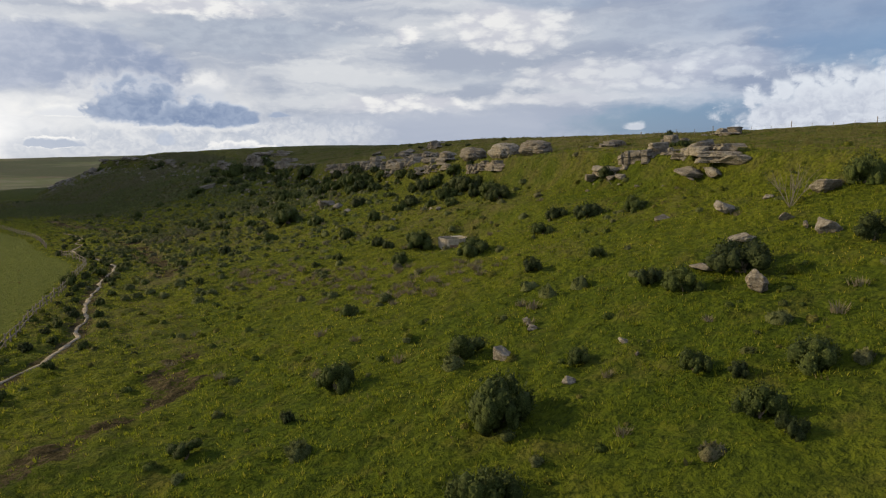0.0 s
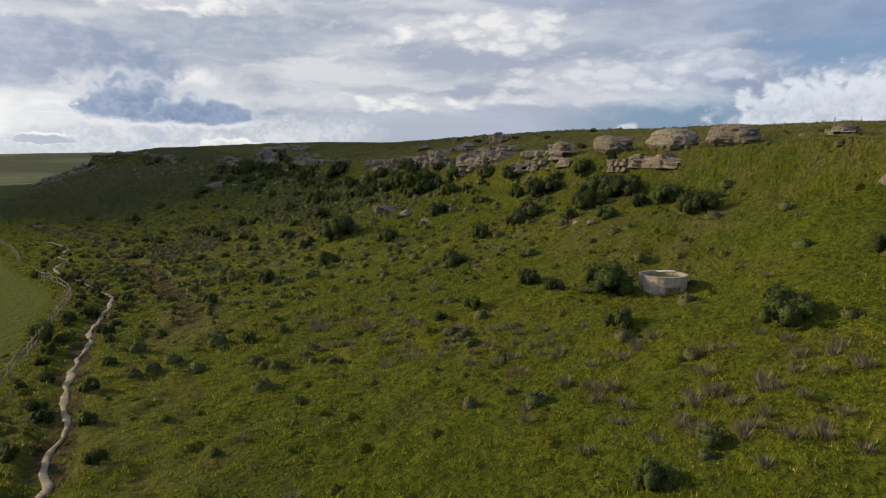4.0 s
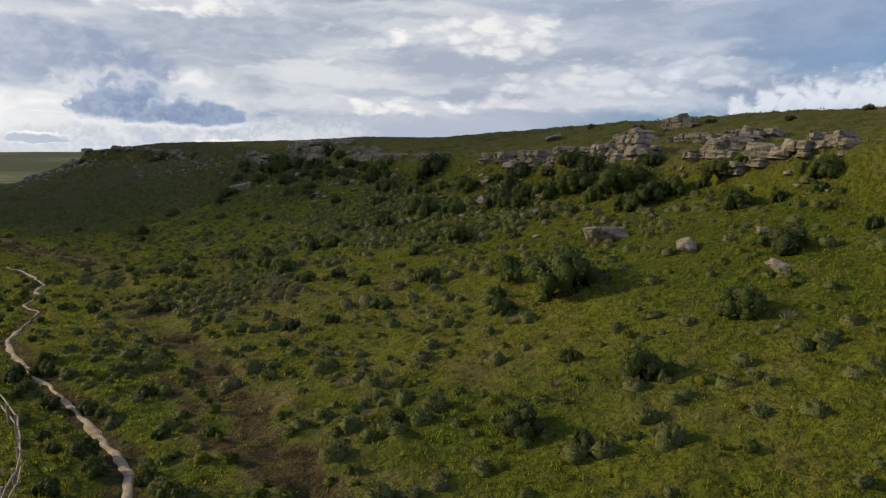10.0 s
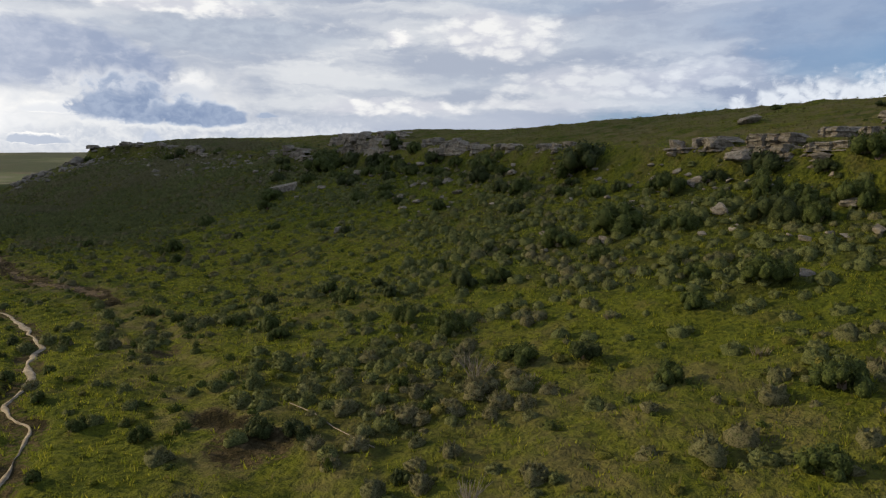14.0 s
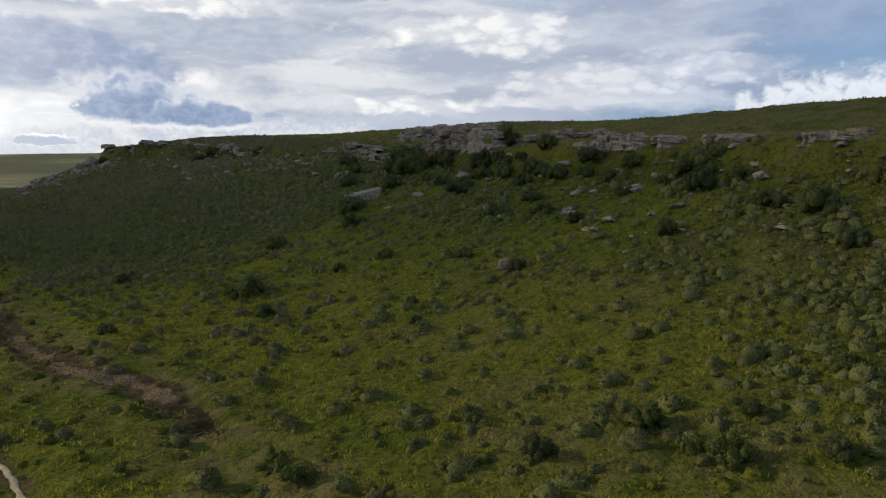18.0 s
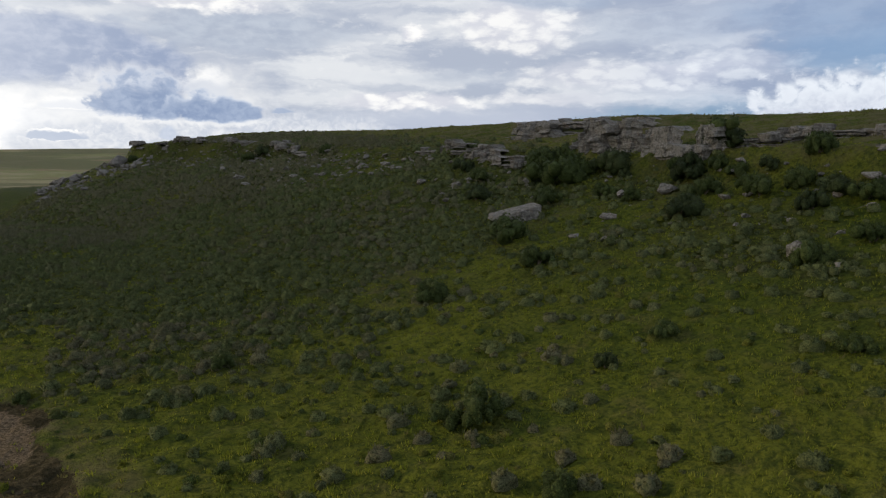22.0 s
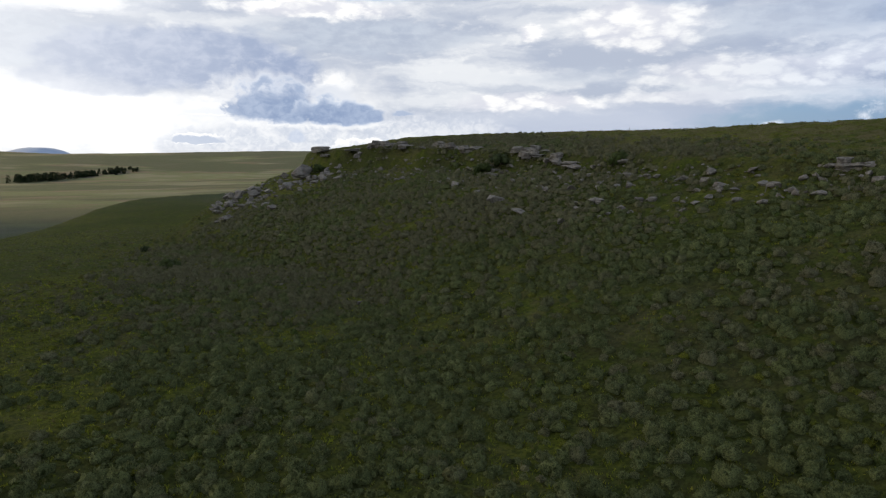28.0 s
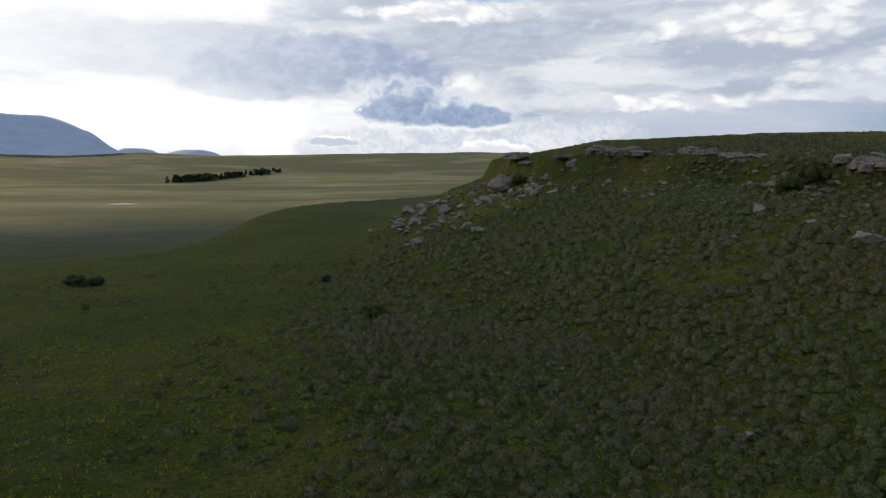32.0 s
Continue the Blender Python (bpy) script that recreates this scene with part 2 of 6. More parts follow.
def lattice(ix, iy, seed):
    h = (ix.astype(np.int64) * 374761393 + iy.astype(np.int64) * 668265263 + seed * 1442695041) & 0x7FFFFFFF
    h = ((h ^ (h >> 13)) * 1274126177) & 0x7FFFFFFF
    return ((h ^ (h >> 16)) & 0xFFFF) / 65535.0


def rough(x, y, size, seed=1, octaves=3):
    """Smooth noise about 0, between -1 and 1, with lumps of that size."""
    total, amp, norm = 0.0, 1.0, 0.0
    for o in range(octaves):
        u, w = x / size + 17.3 * o, y / size - 9.1 * o
        ix, iy = np.floor(u), np.floor(w)
        fx, fy = u - ix, w - iy
        fx, fy = fx * fx * (3 - 2 * fx), fy * fy * (3 - 2 * fy)
        a, b = lattice(ix, iy, seed + o), lattice(ix + 1, iy, seed + o)
        c, d = lattice(ix, iy + 1, seed + o), lattice(ix + 1, iy + 1, seed + o)
        total = total + amp * ((a * (1 - fx) + b * fx) * (1 - fy) + (c * (1 - fx) + d * fx) * fy - 0.5) * 2
        norm, amp, size = norm + amp, amp * 0.5, size * 0.5
    return total / norm


def along(x, y, line):
    """How far (x, y) lies from a line of points."""
    best = np.full(np.shape(x), 1e9)
    for (ax, ay), (bx, by) in zip(line[:-1], line[1:]):
        ux, uy = bx - ax, by - ay
        t = np.clip(((x - ax) * ux + (y - ay) * uy) / (ux * ux + uy * uy), 0, 1)
        best = np.minimum(best, np.hypot(x - ax - t * ux, y - ay - t * uy))
    return best


def station(y):
    ys = STATIONS[:, 0]
    y = np.clip(y, ys[0], ys[-1] - 1e-6)
    i = np.clip(np.searchsorted(ys, y, side="right") - 1, 0, len(ys) - 2)
    s = (y - ys[i]) / (ys[i + 1] - ys[i])
    s = s * s * (3 - 2 * s) * 0.5 + s * 0.5
    return [STATIONS[i, k] * (1 - s) + STATIONS[i + 1, k] * s for k in range(1, 8)]


def lie(x, y):
    """The smooth lie of the land."""
    zv, p, xc, zc, zt, z1, z2 = station(y)
    x0 = 2.0 - 33.0 * blend(390, 510, y)
    s = np.clip((x - x0) / (xc - x0), 0, 1)
    slope = zv + (zc - zv) * s ** p
    d = x - xc
    face = zc + (zt - zc) * np.clip(d / 3.0, 0, 1)
    top = np.where(d < 3, face, np.where(d < 43, zt + (z1 - zt) * (d - 3) / 40, np.where(d < 143, z1 + (z2 - z1) * (d - 43) / 100, z2 + (z2 - z1) * 0.4 * np.clip((d - 143) / 100, 0, 3))))
    z = np.where(d < 0, slope, top)
    z = z - np.clip(-x, 0, 60) * 0.02 * np.clip((x0 - x) / 10, 0, 1)
    end = blend(0, 50, y - (547 + 0.6 * (x - 10)))
    z = z * (1 - end) + np.minimum(z, zv - 1.0) * end
    z = z + (blend(560, 680, y) * blend(-110, -60, x) * 5.5 - blend(430, 560, y) * blend(-50, -110, x) * 3.2) * blend(1250, 800, y)
    # the flat ends in a low eroded bank above the plain
    beyond = y - np.interp(x, (-400, -127, -88, -74, -50, 15, 100, 300), (430, 526, 560, 640, 692, 765, 860, 1000)) + rough(x, y, 40.0, 27) * 8
    return z - blend(0, 26, beyond) * 6.5 - blend(20, 220, beyond) * 7.5 - np.clip(beyond, 0, 2200) * 0.012


def pasture(x, y):
    """1 on the mown field behind the pole fence."""
    edge = np.interp(y, (20, 81, 105, 130, 143, 152, 171, 190, 224, 273), (-13, -9, -6.2, -3.4, -2.2, -2.6, -7.5, -10.5, -15, -28))
    return blend(0.2, 1.6, edge - x) * blend(330, 280, y)


def height(x, y):
    x, y = np.asarray(x, float), np.asarray(y, float)
    z = lie(x, y)
    field = pasture(x, y)
    near = blend(900, 500, np.hypot(x, y - 200))
    hummocks = np.clip(rough(x, y, 1.7, 8, 2) + 0.25 * rough(x, y, 12.0, 9), -0.2, 1.0)
    z = z + (-11.75 + 0.12 * (x - 45.3) - z) * blend(11, 3, np.hypot(x - 45.3, y - 84.8))
    hummocks = hummocks + 0.55 * np.clip(rough(x, y, 0.95, 15, 1) + 0.3 * rough(x, y, 7.0, 16), 0, 1) * blend(75, 60, x)
    trod = 1 - blend(2.0, 0.8, along(x, y, TRAIL))
    z = z + (rough(x, y, 9.0, 3) * 0.35 + hummocks * 0.40 * trod) * near * (1 - 0.92 * field)
    far = np.hypot(x, y - 200)
    z = z + rough(x, y, 420.0, 21) * 6.0 * blend(900, 2200, far) + (118 + rough(x, y, 700.0, 23) * 26) * blend(2500, 4300, far)
    z = z - 0.30 * blend(1.7, 0.8, along(x, y, TRAIL))
    g = along(x, y, GULLY) + rough(x, y, 3.0, 5) * 1.2
    z = z - 0.45 * blend(2.4, 0.8, g) * (0.6 + 0.6 * rough(x, y, 1.6, 6))
    return z


def ground_z(x, y):
    return float(height(np.array([float(x)]), np.array([float(y)]))[0])


# ------------------------------------------------------------------ materials


def material(name, build):
    m = bpy.data.materials.new(name)
    m.use_nodes = True
    g = Graph(m.node_tree)
    out = g.node("ShaderNodeOutputMaterial")
    b = g.node("ShaderNodeBsdfPrincipled")
    g.t.links.new(b.outputs[0], out.inputs[0])
    build(g, b.inputs)
    return m


def bump(g, ins, h, strength, dist):
    n = g.node("ShaderNodeBump")
    n.inputs["Strength"].default_value, n.inputs["Distance"].default_value = strength, dist
    g.put(n.inputs["Height"], h)
    g.put(ins["Normal"], n.outputs[0])


def where(g):
    return g.node("ShaderNodeNewGeometry").outputs["Position"]


def layer(g, name):
    return g.node("ShaderNodeAttribute", attribute_name=name).outputs["Fac"]


def ground_look(g, ins):
    p = where(g)
    big, mid, small = g.noise(p, 0.035, 4), g.noise(p, 0.3, 5, 0.6), g.noise(p, 2.6, 6, 0.65)
    grass = g.mix(g.ramp(big, 0.35, 0.65), (0.070, 0.096, 0.014), (0.122, 0.138, 0.020))
    grass = g.mix(g.ramp(mid, 0.50, 0.72), grass, (0.112, 0.112, 0.034))
    grass = g.mix(g.ramp(small, 0.56, 0.36, 0.0, 0.75), grass, (0.026, 0.040, 0.010))
    clump = g.noise(p, 0.85, 5, 0.65, 0.3)
    grass = g.mix(g.ramp(clump, 0.50, 0.34, 0.0, 0.55), grass, (0.036, 0.054, 0.013))
    grass = g.mix(g.ramp(clump, 0.54, 0.70, 0.0, 0.5), grass, (0.144, 0.154, 0.022))
    col = g.mix(g.math("MULTIPLY", layer(g, "dry"), g.ramp(mid, 0.35, 0.65, 0.0, 0.8)), grass, (0.142, 0.124, 0.066))
    # shade between the shrublets painted into the ground, with darker turf on the flat
    col = g.mix(g.math("MULTIPLY", layer(g, "shade_dark_turf"), g.ramp(mid, 0.3, 0.6, 0.5, 1.0)), col, g.mix(g.ramp(small, 0.4, 0.65), (0.030, 0.036, 0.014), (0.062, 0.070, 0.026)))
    fresh = g.ramp(g.math("ADD", g.split(p)[1], g.math("MULTIPLY", g.noise(p, 0.05, 3), 60.0)), 150.0, 80.0)
    col = g.mix(fresh, col, g.mix(1.0, col, (0.95, 1.0, 0.74), "MULTIPLY"))
    field = g.mix(g.ramp(small, 0.3, 0.7), (0.074, 0.100, 0.022), (0.108, 0.128, 0.030))
    col = g.mix(layer(g, "field"), col, field)
    soil = g.mix(g.ramp(small, 0.35, 0.7), (0.034, 0.030, 0.016), (0.105, 0.086, 0.050))
    soil = g.mix(g.ramp(mid, 0.52, 0.66, 0, 0.9), soil, (0.022, 0.020, 0.010))
    soil = g.mix(g.ramp(g.math("ADD", layer(g, "mud"), g.math("SUBTRACT", small, 0.5)), 0.4, 0.7), soil, g.mix(g.ramp(g.noise(p, 6.0, 4, 0.7), 0.38, 0.6), (0.07, 0.056, 0.036), (0.19, 0.150, 0.105)))
    bare = g.ramp(g.math("ADD", layer(g, "bare"), g.math("MULTIPLY", g.math("SUBTRACT", g.math("ADD", small, mid), 1.0), 1.3)), 0.45, 0.62)
    col = g.mix(bare, col, soil)
    # the wide plain: fallow, pasture and stubble in long strips, muted to paint in haze
    s = g.noise(g.scale(p, (0.8, 1.1, 0.0)), 0.0035, 5, 0.6)
    strips = g.mix(g.ramp(s, 0.40, 0.47), (0.165, 0.165, 0.125), (0.125, 0.145, 0.085))
    strips = g.mix(g.ramp(s, 0.50, 0.55), strips, (0.15, 0.13, 0.10))
    strips = g.mix(g.ramp(s, 0.58, 0.63), strips, (0.185, 0.185, 0.145))
    strips = g.mix(g.ramp(g.noise(p, 0.02, 5), 0.5, 0.7, 0, 0.5), strips, (0.10, 0.11, 0.065))
    # broad dark tracts paint the cloud shadows that band the plain
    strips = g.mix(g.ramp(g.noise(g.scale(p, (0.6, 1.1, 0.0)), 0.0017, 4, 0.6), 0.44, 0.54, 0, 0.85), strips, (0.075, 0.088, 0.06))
    # greyed a little towards blue, haze put into the colour
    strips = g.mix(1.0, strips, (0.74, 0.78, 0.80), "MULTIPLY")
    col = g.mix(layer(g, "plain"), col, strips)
    g.put(ins["Base Color"], col)
    ins["Roughness"].default_value = 0.95
    ins["Specular IOR Level"].default_value = 0.03
    lumps = g.math("ADD", g.math("MULTIPLY", g.noise(p, 0.9, 4, 0.6), 2.2), g.math("ADD", small, g.math("MULTIPLY", g.noise(p, 8.0, 4), 0.35)))
    bump(g, ins, lumps, 1.0, 0.75)


def leaves(name, dark, light, tip, through_=0.3, gloss=0.05, patch=0.16, relief=0.0, other=None, lush=False):
    """Foliage: tone from leaf to leaf and patch to patch; part of the light passes through."""
    m = bpy.data.materials.new(name)
    m.use_nodes = True
    g = Graph(m.node_tree)
    geo = g.node("ShaderNodeNewGeometry")
    obj = g.node("ShaderNodeObjectInfo").outputs["Random"]
    isl = geo.outputs["Random Per Island"]
    pos_ = geo.outputs["Position"]
    f = g.math("ADD", g.math("MULTIPLY", isl, 0.45), g.math("MULTIPLY", g.math("SUBTRACT", g.noise(pos_, patch, 4), 0.3), 1.1), clamp=True)
    col = g.mix(f, dark, light)
    if lush:
        fresh = g.ramp(g.math("ADD", g.split(pos_)[1], g.math("MULTIPLY", g.noise(pos_, 0.05, 3), 60.0)), 150.0, 80.0)
        col = g.mix(fresh, col, g.mix(1.0, col, (0.95, 1.0, 0.74), "MULTIPLY"))
    if other:
        col = g.mix(g.ramp(layer(g, "tone"), 0.45, 0.9, 0.0, 0.85), col, other)
    col = g.mix(g.ramp(g.noise(pos_, 5.0, 4, 0.7), 0.55, 0.36, 0.0, 0.6), col, dark)
    if not relief:
        col = g.mix(g.ramp(g.math("FRACT", g.math("ADD", g.math("MULTIPLY", isl, 7.31), obj)), 0.70, 0.95), col, tip)
    b = g.node("ShaderNodeBsdfPrincipled")
    if relief:
        sprays = g.noise(pos_, 11.0, 4, 0.65)
        # hollows between the sprays are painted dark, as shade inside the foliage
        col = g.mix(g.ramp(sprays, 0.52, 0.36, 0.0, 0.8), col, tuple(c * 0.45 for c in dark))
        col = g.mix(g.ramp(sprays, 0.54, 0.70, 0.0, 0.6), col, tip)
        bump(g, b.inputs, sprays, relief, 0.16)
    g.put(b.inputs["Base Color"], col)
    b.inputs["Roughness"].default_value, b.inputs["Specular IOR Level"].default_value = 0.65, gloss
    tr = g.node("ShaderNodeBsdfTranslucent")
    g.put(tr.inputs[0], col)
    mx = g.node("ShaderNodeMixShader")
    mx.inputs[0].default_value = through_
    g.t.links.new(b.outputs[0], mx.inputs[1])
    g.t.links.new(tr.outputs[0], mx.inputs[2])
    out = g.node("ShaderNodeOutputMaterial")
    g.t.links.new(mx.outputs[0], out.inputs[0])
    return m


def rock_look(g, ins):
    w = where(g)
    tone = g.node("ShaderNodeObjectInfo").outputs["Random"]
    beds = g.noise(g.scale(w, (0.25, 0.25, 2.6)), 1.6, 6, 0.6, 0.5)
    grain, stains = g.noise(w, 7.0, 8, 0.7), g.noise(w, 0.9, 5, 0.6)
    col = g.mix(g.ramp(beds, 0.35, 0.65), (0.096, 0.092, 0.084), (0.196, 0.188, 0.172))
    col = g.mix(g.ramp(stains, 0.53, 0.70, 0, 0.55), col, (0.235, 0.175, 0.135))
    col = g.mix(g.ramp(g.math("ADD", g.noise(w, 2.2, 7, 0.7), g.math("MULTIPLY", tone, 0.12)), 0.54, 0.62, 0, 0.75), col, (0.26, 0.252, 0.232))
    col = g.mix(g.ramp(g.noise(w, 3.1, 6, 0.7), 0.40, 0.28, 0, 0.85), col, (0.05, 0.046, 0.04))
    col = g.mix(g.ramp(g.voronoi(g.add(w, g.scale(w, (0.3, 0.1, 0.2))), 3.4), 0.16, 0.08, 0, 0.35), col, (0.30, 0.22, 0.07))
    col = g.mix(g.ramp(grain, 0.62, 0.4, 0, 0.45), col, (0.08, 0.066, 0.05))
    crack = g.voronoi(g.scale(w, (0.8, 0.8, 1.9)), 0.75, "DISTANCE_TO_EDGE")
    crack = g.math("ADD", crack, g.math("MULTIPLY", g.math("SUBTRACT", g.noise(w, 3.0, 5), 0.5), 0.10))
    col = g.mix(g.math("MULTIPLY", g.ramp(crack, 0.022, 0.0, 0, 0.7), g.ramp(stains, 0.44, 0.56)), col, (0.04, 0.036, 0.03))
    runs = g.noise(g.scale(w, (2.4, 2.4, 0.22)), 1.3, 5, 0.65)
    upright = g.ramp(g.split(g.node("ShaderNodeNewGeometry").outputs["True Normal"])[2], 0.55, 0.15)
    col = g.mix(g.math("MULTIPLY", upright, g.ramp(runs, 0.54, 0.70, 0, 0.45)), col, (0.27, 0.265, 0.245))
    col = g.mix(g.math("MULTIPLY", upright, g.ramp(runs, 0.46, 0.34, 0, 0.7)), col, (0.06, 0.055, 0.048))
    g.put(ins["Base Color"], col)
    ins["Roughness"].default_value = 0.92
    ins["Specular IOR Level"].default_value = 0.1
    bump(g, ins, g.math("ADD", g.math("ADD", g.math("MULTIPLY", beds, 1.6), grain), g.math("MULTIPLY", g.ramp(crack, 0.0, 0.04), 0.4)), 0.7, 0.16)


def trail_look(g, ins):
    p = where(g)
    n, m = g.noise(p, 1.4, 6, 0.65), g.noise(p, 9.0, 5, 0.7)
    col = g.mix(g.ramp(n, 0.35, 0.68), (0.15, 0.128, 0.096), (0.28, 0.248, 0.200))
    col = g.mix(g.ramp(m, 0.55, 0.75, 0, 0.6), col, (0.13, 0.105, 0.07))
    g.put(ins["Base Color"], col)
    ins["Roughness"].default_value = 0.95
    bump(g, ins, g.math("ADD", n, m), 0.7, 0.12)


def wood_look(g, ins):
    p = g.node("ShaderNodeTexCoord").outputs["Object"]
    n = g.noise(g.scale(p, (9.0, 9.0, 0.9)), 2.0, 6, 0.6)
    col = g.mix(g.ramp(n, 0.3, 0.7), (0.09, 0.076, 0.06), (0.25, 0.22, 0.18))
    g.put(ins["Base Color"], g.mix(g.ramp(g.noise(p, 3.0, 4), 0.55, 0.75, 0, 0.6), col, (0.09, 0.075, 0.055)))
    ins["Roughness"].default_value = 0.85
    bump(g, ins, n, 0.5, 0.02)


def bark_look(g, ins):
    p = where(g)
    g.put(ins["Base Color"], g.mix(g.noise(p, 8.0, 5), (0.05, 0.04, 0.03), (0.15, 0.12, 0.09)))
    ins["Roughness"].default_value = 0.9


def concrete_look(g, ins):
    p = g.node("ShaderNodeTexCoord").outputs["Object"]
    n, runs = g.noise(p, 3.0, 7, 0.65), g.noise(g.scale(p, (3.0, 3.0, 0.25)), 1.6, 5, 0.6)
    col = g.mix(g.ramp(n, 0.3, 0.7), (0.20, 0.185, 0.16), (0.34, 0.315, 0.28))
    col = g.mix(g.ramp(runs, 0.5, 0.75, 0, 0.65), col, (0.15, 0.13, 0.105))
    g.put(ins["Base Color"], col)
    ins["Roughness"].default_value = 0.9
    bump(g, ins, n, 0.4, 0.03)


def brickwork_look(g, ins):
    p = where(g)
    n = g.noise(p, 5.0, 6, 0.7)
    g.put(ins["Base Color"], g.mix(g.ramp(n, 0.35, 0.65), (0.07, 0.045, 0.032), (0.24, 0.155, 0.11)))
    ins["Roughness"].default_value = 0.92
    bump(g, ins, n, 0.6, 0.05)


def water_look(col):
    def build(g, ins):
        n = g.noise(where(g), 1.2, 5)
        g.put(ins["Base Color"], g.mix(n, col, tuple(c * 1.8 for c in col)))
        ins["Roughness"].default_value = 0.12
        bump(g, ins, g.noise(where(g), 6.0, 3), 0.08, 0.02)
    return build


def plain_look(col, rough_=0.6, metal=0.0):
    def build(g, ins):
        n = g.noise(where(g), 6.0, 5)
        g.put(ins["Base Color"], g.mix(g.ramp(n, 0.3, 0.7), tuple(c * 0.75 for c in col), col))
        ins["Roughness"].default_value, ins["Metallic"].default_value = rough_, metal
    return build


def hazed_distance_look(g, ins):
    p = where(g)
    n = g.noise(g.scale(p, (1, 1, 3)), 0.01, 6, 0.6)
    # the haze over the far hills is put into this blue
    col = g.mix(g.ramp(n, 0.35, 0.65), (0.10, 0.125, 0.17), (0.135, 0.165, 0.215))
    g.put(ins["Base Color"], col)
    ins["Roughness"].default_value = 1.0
    # a faint glow adds the veil of scattered light; the hills give none
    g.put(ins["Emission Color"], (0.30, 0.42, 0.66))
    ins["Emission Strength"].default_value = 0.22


def cloud_look(g, ins):
    n = g.noise(where(g), 0.02, 6)
    g.put(ins["Base Color"], g.mix(n, (0.7, 0.71, 0.74), (0.85, 0.85, 0.86)))
    ins["Roughness"].default_value = 1.0
    ins["Alpha"].default_value = 0.55


GROUND = material("meadow_ground", ground_look)
GRASS = leaves("green_grass", (0.094, 0.122, 0.016), (0.208, 0.232, 0.026), (0.248, 0.248, 0.040), 0.5, lush=True)
STRAW = leaves("dry_grass", (0.080, 0.080, 0.028), (0.160, 0.148, 0.060), (0.110, 0.124, 0.040), 0.4)
HEATH = leaves("grey_green_shrublet", (0.066, 0.086, 0.034), (0.158, 0.182, 0.070), (0.225, 0.234, 0.108), 0.25, 0.05, 0.6, 0.9, (0.146, 0.134, 0.088))
FLOWER = leaves("flower_head", (0.30, 0.26, 0.03), (0.50, 0.42, 0.05), (0.5, 0.45, 0.2), 0.3)
WITHERED = leaves("withered_tussock", (0.110, 0.098, 0.070), (0.220, 0.198, 0.150), (0.13, 0.135, 0.07), 0.3)
TUSSOCK = leaves("grass_tussock", (0.072, 0.092, 0.014), (0.160, 0.172, 0.024), (0.235, 0.225, 0.040), 0.3, 0.05, 0.5, 0.9, (0.150, 0.140, 0.050))
SHRUBLET = leaves("green_shrublet", (0.036, 0.056, 0.015), (0.092, 0.122, 0.028), (0.150, 0.172, 0.044), 0.2, 0.05, 0.6, 0.8, (0.076, 0.080, 0.036))
LEAF = leaves("shrub_leaf", (0.024, 0.040, 0.011), (0.092, 0.122, 0.034), (0.150, 0.178, 0.056), 0.22, 0.12, 0.16, 0.6)
LEAF_DARK = leaves("dark_shrub_leaf", (0.016, 0.027, 0.010), (0.066, 0.088, 0.030), (0.112, 0.134, 0.050), 0.18, 0.12, 0.16, 0.6)
ROCK = material("sandstone", rock_look)
TRAIL_MAT = material("trodden_earth", trail_look)
WOOD = material("weathered_pole", wood_look)
BARK = material("bark", bark_look)
TWIG = material("grey_twig", plain_look((0.16, 0.145, 0.12), 0.9))
CONCRETE = material("old_concrete", concrete_look)
BRICKWORK = material("bared_brickwork", brickwork_look)
TANK_WATER = material("tank_water", water_look((0.045, 0.05, 0.02)))
POND_WATER = material("pond_water", water_look((0.03, 0.04, 0.05)))
WHITE = material("white_paint", plain_look((0.75, 0.74, 0.70)))
STEEL = material("grey_steel", plain_look((0.35, 0.34, 0.33), 0.5, 0.7))
PINE = leaves("pine_needles", (0.010, 0.018, 0.010), (0.026, 0.040, 0.020), (0.03, 0.045, 0.02), 0.05)
HAZE_BLUE = material("haze_blue_distance", hazed_distance_look)
CLOUD = material("cloud", cloud_look)

# ------------------------------------------------------------------ mesh shorthand
rng = np.random.default_rng(7)


def mesh_of(name, verts, faces, mat, smooth=False):
    """A mesh from arrays; every face has the same number of corners."""
    verts, faces = np.asarray(verts, np.float32), np.asarray(faces, np.int32)
    me = bpy.data.meshes.new(name)
    k = faces.shape[1]
    me.vertices.add(len(verts))
    me.vertices.foreach_set("co", verts.ravel())
    me.loops.add(faces.size)
    me.loops.foreach_set("vertex_index", faces.ravel())
    me.polygons.add(len(faces))
    me.polygons.foreach_set("loop_start", np.arange(0, faces.size, k, dtype=np.int32))
    me.polygons.foreach_set("use_smooth", np.full(len(faces), smooth))
    me.materials.append(mat)
    me.update(calc_edges=True)
    me.validate()
    return me


def part(name, bm, mat, parent, label=""):
    me = bm
    if isinstance(bm, bmesh.types.BMesh):
        me = bpy.data.meshes.new(name)
        bm.to_mesh(me)
        bm.free()
        me.materials.append(mat)
    ob = new(name, me)
    ob.parent = parent
    return tagged(ob, label)


def empty(name, m):
    ob = new(name)
    ob.empty_display_size = 0.3
    ob.matrix_world = m
    return ob


def tube(bm, a, b, radius, seg=8, radius2=None):
    a, b = Vector(a), Vector(b)
    m = Matrix.Translation((a + b) / 2) @ (b - a).to_track_quat("Z", "Y").to_matrix().to_4x4()
    bmesh.ops.create_cone(bm, cap_ends=True, segments=seg, radius1=radius, radius2=radius if radius2 is None else radius2, depth=(b - a).length, matrix=m)
    return bm


